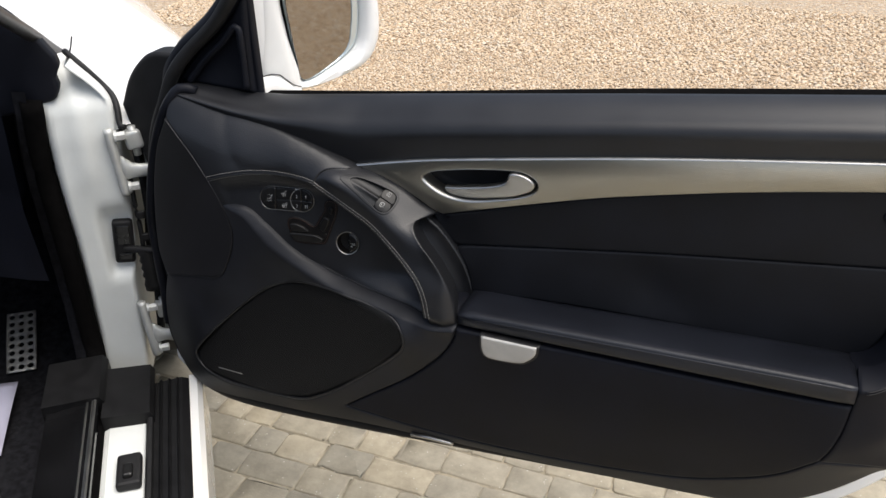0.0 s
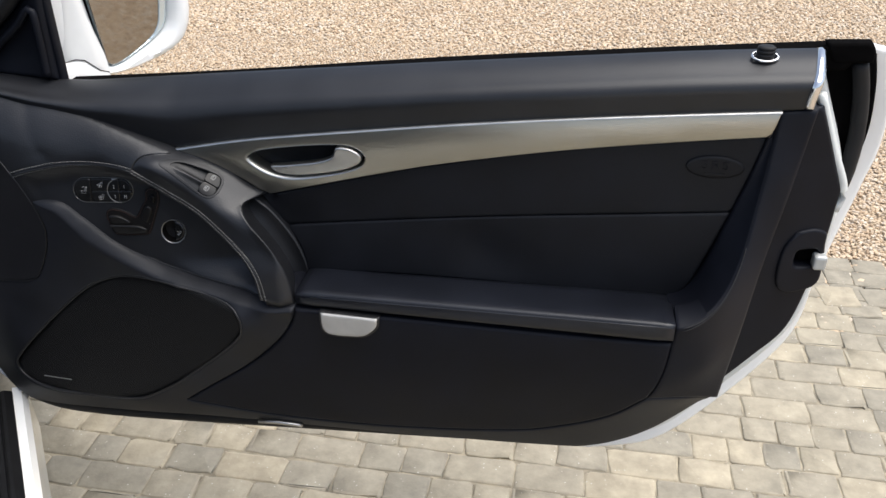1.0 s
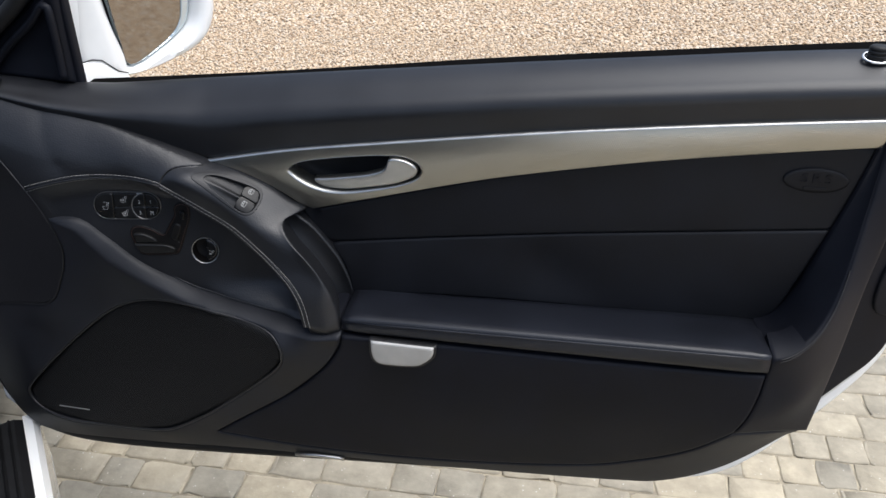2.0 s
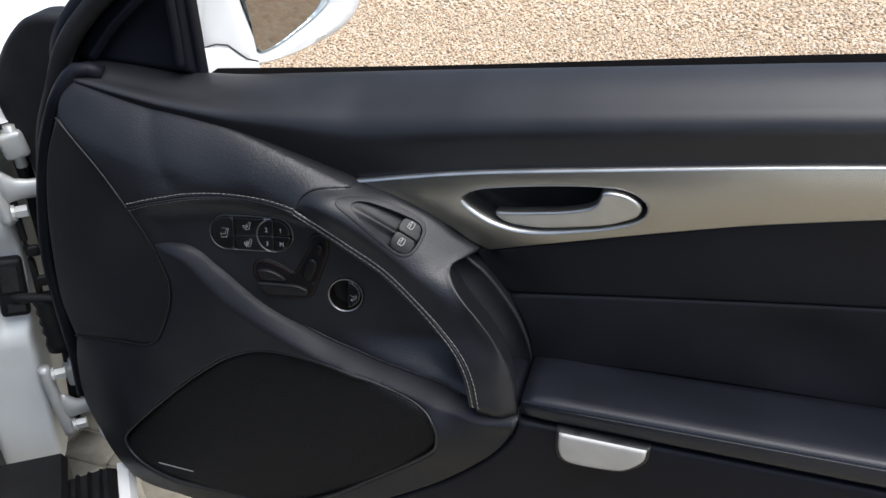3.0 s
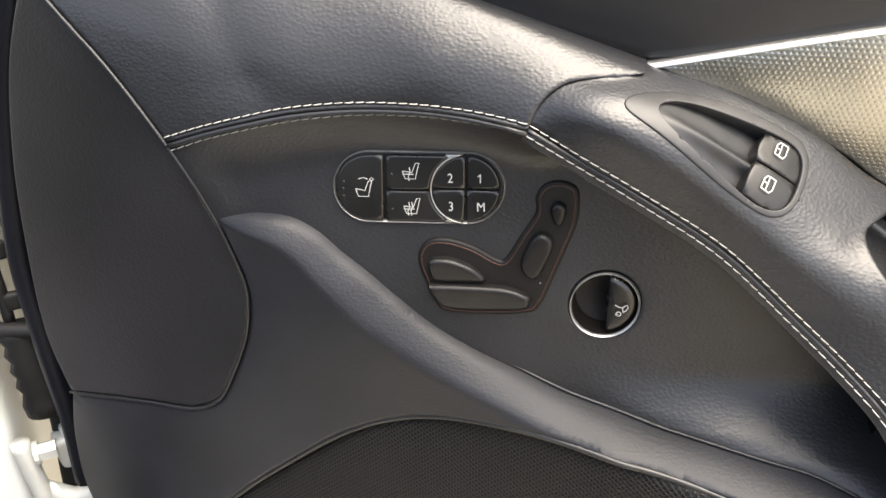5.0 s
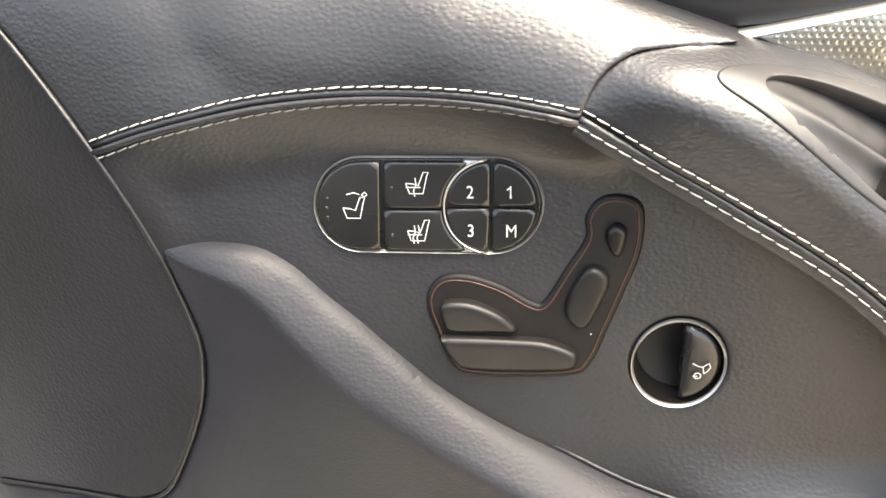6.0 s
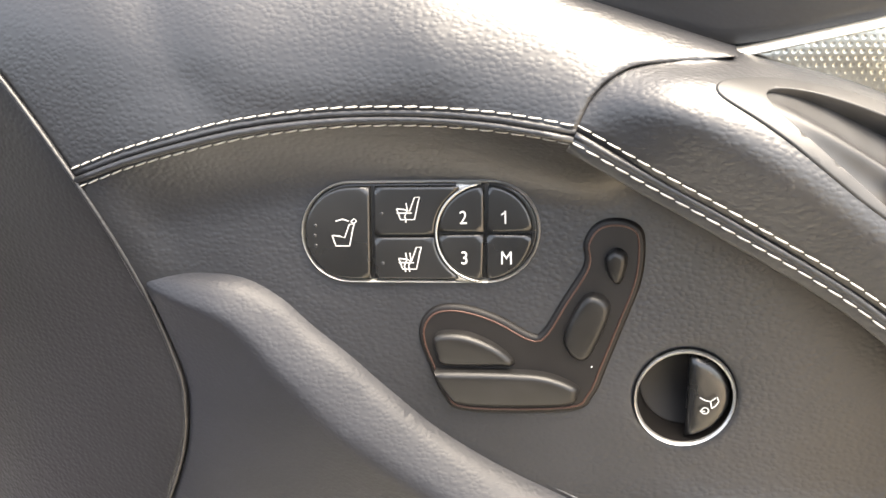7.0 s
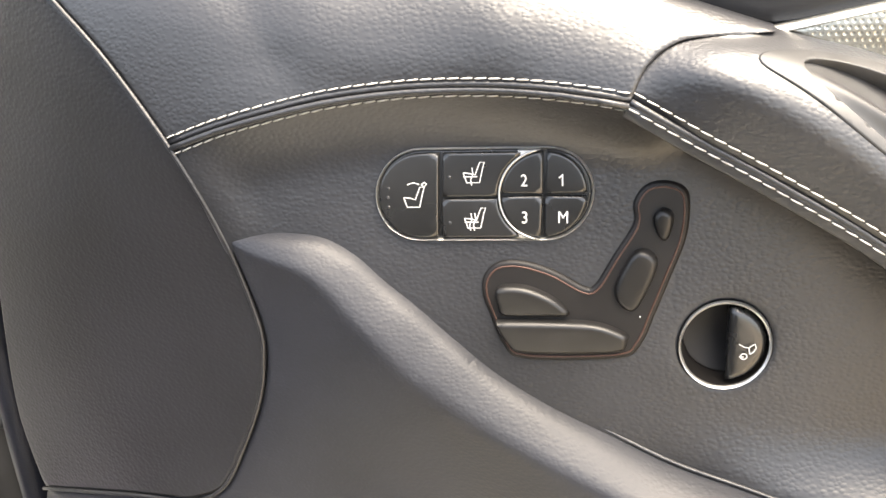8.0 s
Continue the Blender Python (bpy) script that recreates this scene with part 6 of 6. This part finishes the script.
thick = paper.modifiers.new("thickness", "SOLIDIFY")
thick.thickness = 0.001

# Unseen, behind the opening: plain dark cabin and white rear quarter added to shape reflections, wheels.
part("unseen_seat", block((0.50, 0.48, 0.26), 0.09, (0.62, -0.50, 0.42), segments=5), LEATHER, car, "black leather seat block, added unseen to darken reflections", smooth=True)
part("unseen_seat_back", block((0.18, 0.48, 0.66), 0.08, (0.96, -0.50, 0.80), pose(0, 0, 0, 0, 18, 0), 5), LEATHER, car, smooth=True)
part("unseen_cabin_wall", block((2.0, 0.04, 0.95), 0.01, (0.4, -1.52, 0.68)), CARPET, car)
part("unseen_bulkhead", block((0.04, 1.5, 0.90), 0.01, (1.36, -0.80, 0.66)), CARPET, car)
quarter_rows = []
for a in np.linspace(1.36, 3.0, 14):
    f = (a - 1.36) / 1.64
    quarter_rows.append([(a, 0.02 - 0.10 * f * f, 0.20), (a, 0.05 - 0.10 * f * f, 0.45), (a, 0.06 - 0.12 * f * f, 0.70), (a, 0.03 - 0.12 * f * f, 0.90), (a, -0.05 - 0.12 * f, 0.98), (a, -0.30 - 0.1 * f, 1.01), (a, -0.9, 1.02)])
loft("rear_quarter", quarter_rows, WHITE, car, label="white rear quarter, added unseen")
for a in (-0.62, 1.98):
    rows = [[(a + r * math.cos(t), b, 0.325 + r * math.sin(t)) for t in np.linspace(0, 2 * math.pi, 40, endpoint=False)] for r, b in ((0.20, -0.25), (0.30, -0.26), (0.325, -0.24), (0.325, -0.05), (0.30, -0.03), (0.23, -0.035), (0.22, -0.05))]
    wheel = loft("wheel", rows, RUBBER, car, True, False, "black tyre")
    rows = [[(a + r * math.cos(t), b, 0.325 + r * math.sin(t)) for t in np.linspace(0, 2 * math.pi, 40, endpoint=False)] for r, b in ((0.222, -0.045), (0.21, -0.04), (0.19, -0.075), (0.06, -0.06), (0.0, -0.055))]
    loft("rim", rows, SILVER, wheel, True, False)

# Plain remainder of the body: bonnet, far flank, tail, windscreen frame.
MID = -0.81
far = lambda b: 2 * MID - b
bonnet_rows = []
for a in np.linspace(-0.26, -1.5, 16):
    bi, zi, bs, zs = (float(np.interp(-a, -WING[:, 0], WING[:, k])) for k in (1, 2, 3, 4))
    bonnet_rows.append([(a, bi - 0.004, zi - 0.003), (a, 0.6 * bi + 0.4 * MID, zi + 0.020), (a, MID, zi + 0.030), (a, far(0.6 * bi + 0.4 * MID), zi + 0.020), (a, far(bi), zi), (a, far(0.4 * bi + 0.6 * bs), zi - 0.02), (a, far(bs), zs - 0.02), (a, far(bs + 0.012), zs - 0.15), (a, far(bs - 0.04), zs - 0.60)])
loft("bonnet", bonnet_rows, WHITE, car, label="white bonnet")
nose_rows = [[(a, MID + s * w, z) for s in np.linspace(1, -1, 13)] for a, z, w in ((-1.49, 0.90, 0.55), (-1.62, 0.84, 0.66), (-1.78, 0.70, 0.68), (-1.84, 0.50, 0.66), (-1.80, 0.28, 0.64))]
loft("nose", nose_rows, WHITE, car, label="white front end")
loft("far_side", [[(a, far(0.04), 0.22), (a, far(0.07), 0.45), (a, far(0.085), 0.68), (a, far(0.06), 0.82), (a, far(0.0), 0.88), (a, far(-0.10), 0.87)] for a in np.linspace(-0.30, 1.40, 12)], WHITE, car, label="white far side of the body")
tail_rows = []
for a in np.linspace(1.38, 3.0, 14):
    f = (a - 1.38) / 1.62
    tail_rows.append([(a, -0.88, 1.018 - 0.06 * f), (a, far(-0.30 - 0.1 * f), 1.01 - 0.06 * f), (a, far(-0.05 - 0.12 * f), 0.98 - 0.06 * f), (a, far(0.06 - 0.12 * f * f), 0.70), (a, far(0.05 - 0.10 * f * f), 0.45), (a, far(0.02 - 0.10 * f * f), 0.20)])
loft("tail", tail_rows, WHITE, car, label="white tail of the car")
part("tail_panel", block((0.06, 1.46, 0.66), 0.03, (2.99, MID, 0.60), segments=3), WHITE, car, smooth=True)
tube("windscreen_frame", curve([(0.60, -0.19, 1.25), (0.66, -0.30, 1.28), (0.68, MID, 1.30), (0.66, far(-0.30), 1.28), (0.60, far(-0.19), 1.25), (0.19, far(-0.142), 1.094), (-0.33, far(-0.136), 0.866)], 0.05), 0.018, SATIN, car, 10, label="black windscreen frame")

# ---- ground ----
GRAVEL = material("golden pea gravel", (0.5, 0.38, 0.26), 0.75)
g = GRAVEL
v = node(g, "ShaderNodeTexVoronoi", Scale=55.0)
wire(g, coords(g), "Vector", v, "Vector")
ramp = g.node_tree.nodes.new("ShaderNodeValToRGB")
tones = ((0.0, (0.30, 0.20, 0.12)), (0.15, (0.44, 0.31, 0.19)), (0.42, (0.54, 0.41, 0.27)), (0.68, (0.60, 0.48, 0.34)), (0.86, (0.50, 0.43, 0.35)), (1.0, (0.72, 0.64, 0.52)))
tones = tuple((p, tuple(0.62 * v + 0.38 * w for v, w in zip(c, (0.53, 0.41, 0.28)))) for p, c in tones)
while len(ramp.color_ramp.elements) < len(tones):
    ramp.color_ramp.elements.new(0.5)
for e, (p, c) in zip(ramp.color_ramp.elements, tones):
    e.position, e.color = p, (*c, 1)
sep = g.node_tree.nodes.new("ShaderNodeSeparateColor")
wire(g, v, "Color", sep, "Color")
wire(g, sep, "Red", ramp, "Fac")
wire(g, ramp, "Color", g.node_tree.nodes["Principled BSDF"], "Base Color")
bump(g, v, "Distance", -0.012, 1.0)
# Tones of the flat ground darkened in place of shade between loose stones.
for e in ramp.color_ramp.elements:
    e.color = (*[c * 0.74 for c in e.color[:3]], 1)

PEBBLE = material("golden pebbles", (0.5, 0.38, 0.26), 0.7)
info = PEBBLE.node_tree.nodes.new("ShaderNodeNewGeometry")
ramp2 = PEBBLE.node_tree.nodes.new("ShaderNodeValToRGB")
while len(ramp2.color_ramp.elements) < len(tones):
    ramp2.color_ramp.elements.new(0.5)
for e, (p, c) in zip(ramp2.color_ramp.elements, tones):
    e.position, e.color = p, (*c, 1)
wire(PEBBLE, info, "Random Per Island", ramp2, "Fac")
grit = node(PEBBLE, "ShaderNodeTexNoise", Scale=300.0, Detail=3.0)
wire(PEBBLE, coords(PEBBLE), "Vector", grit, "Vector")
mixer = node(PEBBLE, "ShaderNodeMix")
mixer.data_type, mixer.blend_type = "RGBA", "OVERLAY"
mixer.inputs[0].default_value = 0.5
wire(PEBBLE, ramp2, "Color", mixer, 6)
wire(PEBBLE, grit, "Fac", mixer, 7)
wire(PEBBLE, mixer, 2, PEBBLE.node_tree.nodes["Principled BSDF"], "Base Color")

ground = link("ground", [(-60, -60, -0.014), (60, -60, -0.014), (60, 60, -0.014), (-60, 60, -0.014)], [(0, 1, 2, 3)], GRAVEL, smooth=False)
tagged(ground, "golden gravel drive", "ground", kind="structure")


def pebbles(name, x0, x1, y0, y1, gap, seed, label):
    """Loose stones over a rectangle: squashed, turned, eight-sided pebbles in one mesh."""
    r = np.random.default_rng(seed)
    gx, gy = np.meshgrid(np.arange(x0, x1, gap), np.arange(y0, y1, gap))
    n = gx.size
    centre = np.c_[gx.ravel() + r.uniform(-0.5, 0.5, n) * gap, gy.ravel() + r.uniform(-0.5, 0.5, n) * gap, r.uniform(-0.012, -0.006, n)]
    ring = np.array([(math.cos(a), math.sin(a), 0) for a in np.linspace(0, 2 * math.pi, 6, endpoint=False)])
    unit = np.concatenate([ring * 0.95 + [0, 0, -0.35], ring * 0.75 + [0, 0, 0.5], [[0.1, 0, 0.85]]])
    size = np.c_[r.uniform(0.5, 1.0, n), r.uniform(0.4, 0.75, n), r.uniform(0.3, 0.5, n)] * gap * 0.82
    spin = r.uniform(0, 2 * math.pi, n)
    p = unit[None] * size[:, None] * r.uniform(0.8, 1.2, (n, len(unit), 1))
    tilt = r.uniform(-0.3, 0.3, n)[:, None]
    p[..., 2] += p[..., 0] * tilt
    c, s = np.cos(spin)[:, None], np.sin(spin)[:, None]
    p = np.stack([p[..., 0] * c - p[..., 1] * s, p[..., 0] * s + p[..., 1] * c, p[..., 2]], -1) + centre[:, None]
    one = [(k, (k + 1) % 6, 6 + (k + 1) % 6, 6 + k) for k in range(6)] + [(6 + k, 6 + (k + 1) % 6, 12) for k in range(6)]
    faces = [tuple(13 * i + j for j in f) for i in range(n) for f in one]
    me = bpy.data.meshes.new(name)
    me.from_pydata(p.reshape(-1, 3).tolist(), [], faces)
    me.materials.append(PEBBLE)
    ob = new(name, me)
    return tagged(ob, label, "gravel", kind="stuff")


pebbles("gravel", -2.0, 2.8, 1.30, 3.2, 0.0128, 3, "loose golden gravel stones")
pebbles("gravel", -3.2, 3.0, 3.2, 4.6, 0.0190, 6, "loose golden gravel stones farther out")
pebbles("gravel", 1.05, 2.6, 0.95, 1.32, 0.022, 4, "loose golden gravel stones along the paving edge")

PAVER = material("weathered concrete setts", (0.36, 0.33, 0.28), 0.85)
obj = PAVER.node_tree.nodes.new("ShaderNodeObjectInfo")
ramp3 = PAVER.node_tree.nodes.new("ShaderNodeValToRGB")
setts = ((0.0, (0.250, 0.226, 0.175)), (0.35, (0.295, 0.262, 0.198)), (0.7, (0.330, 0.290, 0.213)), (1.0, (0.372, 0.322, 0.232)))
while len(ramp3.color_ramp.elements) < len(setts):
    ramp3.color_ramp.elements.new(0.5)
for e, (p, c) in zip(ramp3.color_ramp.elements, setts):
    e.position, e.color = p, (*c, 1)
wire(PAVER, obj, "Random", ramp3, "Fac")
pos = PAVER.node_tree.nodes.new("ShaderNodeNewGeometry")
cloud = node(PAVER, "ShaderNodeTexNoise", Scale=18.0, Detail=6.0, Roughness=0.65)
wire(PAVER, pos, "Position", cloud, "Vector")
speck = node(PAVER, "ShaderNodeTexVoronoi", Scale=95.0)
wire(PAVER, pos, "Position", speck, "Vector")
spots = PAVER.node_tree.nodes.new("ShaderNodeValToRGB")
spots.color_ramp.elements[0].color, spots.color_ramp.elements[0].position = (1, 1, 1, 1), 0.10
spots.color_ramp.elements[1].color, spots.color_ramp.elements[1].position = (0, 0, 0, 1), 0.17
wire(PAVER, speck, "Distance", spots, "Fac")
few = node(PAVER, "ShaderNodeTexNoise", Scale=40.0)
wire(PAVER, pos, "Position", few, "Vector")
gate = node(PAVER, "ShaderNodeMapRange")
gate.inputs["From Min"].default_value, gate.inputs["From Max"].default_value = 0.52, 0.60
wire(PAVER, few, "Fac", gate, "Value")
times = PAVER.node_tree.nodes.new("ShaderNodeMath")
times.operation = "MULTIPLY"
wire(PAVER, spots, "Color", times, 0)
wire(PAVER, gate, "Result", times, 1)
soft = node(PAVER, "ShaderNodeMix")
soft.data_type, soft.blend_type = "RGBA", "OVERLAY"
soft.inputs[0].default_value = 0.6
wire(PAVER, ramp3, "Color", soft, 6)
wire(PAVER, cloud, "Fac", soft, 7)
pale = node(PAVER, "ShaderNodeMix")
pale.data_type = "RGBA"
pale.inputs[7].default_value = (0.56, 0.53, 0.46, 1)
wire(PAVER, times, 0, pale, 0)
wire(PAVER, soft, 2, pale, 6)
wire(PAVER, pale, 2, PAVER.node_tree.nodes["Principled BSDF"], "Base Color")
bump(PAVER, cloud, "Fac", 0.004, 0.8)
SAND = speckled("grey-brown jointing sand", (0.27, 0.235, 0.17), 0.95, 250, 0.002, 1.5)

pavement = link("pavement", [(-3.6, -3.3, -0.0034), (1.55, -3.3, -0.0034), (1.62, 1.05, -0.0034), (1.35, 1.22, -0.0034), (-3.6, 1.22, -0.0034)], [(0, 1, 2, 3, 4)], SAND, smooth=False)
tagged(pavement, "block paving with sandy joints", "paving", kind="structure")


def sett_mesh(width, deep, seed):
    """One tumbled sett, rounded and chipped, its top at z = 0."""
    r = np.random.default_rng(seed)
    loop = ngon(0, 0, width / 2 - 0.0007, deep / 2 - 0.0007, 20, 14.0) + r.normal(0, 0.0018, (20, 2))
    verts, faces = [], []
    for s, z in ((1.0, -0.03), (1.0, -0.0050), (0.980, -0.0016), (0.930, 0.0)):
        verts += [(x * s, y * (1 - (1 - s) * width / deep), z + r.normal(0, 0.0003)) for x, y in loop]
    for k in range(3):
        faces += [(20 * k + i, 20 * k + (i + 1) % 20, 20 * k + 20 + (i + 1) % 20, 20 * k + 20 + i) for i in range(20)]
    faces.append(tuple(range(60, 80)))
    me = bpy.data.meshes.new("sett")
    me.from_pydata(verts, [], faces)
    me.materials.append(PAVER)
    me.shade_smooth()
    return me


COURSE = 0.0785
WIDTHS = (0.078, 0.094, 0.112, 0.150)
stock = {(w, s): sett_mesh(w, COURSE, 10 * k + s) for k, w in enumerate(WIDTHS) for s in range(4)}
rng = random.Random(5)
near_count = 0
far_verts, far_faces = [], []
for row in range(-44, 15):
    y = 0.2050 + COURSE * row
    x = -3.5 + rng.uniform(0, 0.1)
    end = 1.42 + rng.uniform(-0.06, 0.06) if row > 3 else 1.5
    while x < end:
        w = rng.choice(WIDTHS + WIDTHS[1:3])
        me = stock[(w, rng.randrange(4))]
        m = pose(x + w / 2, y + rng.gauss(0, 0.0012), rng.gauss(0, 0.0006), rng.gauss(0, 0.15), rng.gauss(0, 0.15), rng.gauss(0, 0.8) + rng.choice((0, 180)))
        if -0.80 < x < 1.55 and -0.12 < y < 1.13 and near_count < 300 and not (x < -0.1 and y > 0.55):
            sett = new("sett", me)
            sett.matrix_basis = m
            sett.parent = pavement
            near_count += 1
        elif y > -3.3:
            base = len(far_verts)
            far_verts += [tuple(m @ q.co) for q in me.vertices]
            far_faces += [tuple(base + i for i in p.vertices) for p in me.polygons]
        x += w
link("far_setts", far_verts, far_faces, PAVER, pavement, kind="stuff")
for x, y, w, d in ((1.335, 1.118, 0.105, 0.10), (1.455, 1.13, 0.11, 0.09), (1.60, 1.14, 0.14, 0.09)):
    stone = new("edging_stone", sett_mesh(w, d, int(x * 100)))
    stone.matrix_basis = pose(x, y, 0.004, 1, -1, 4)
    stone.parent = pavement
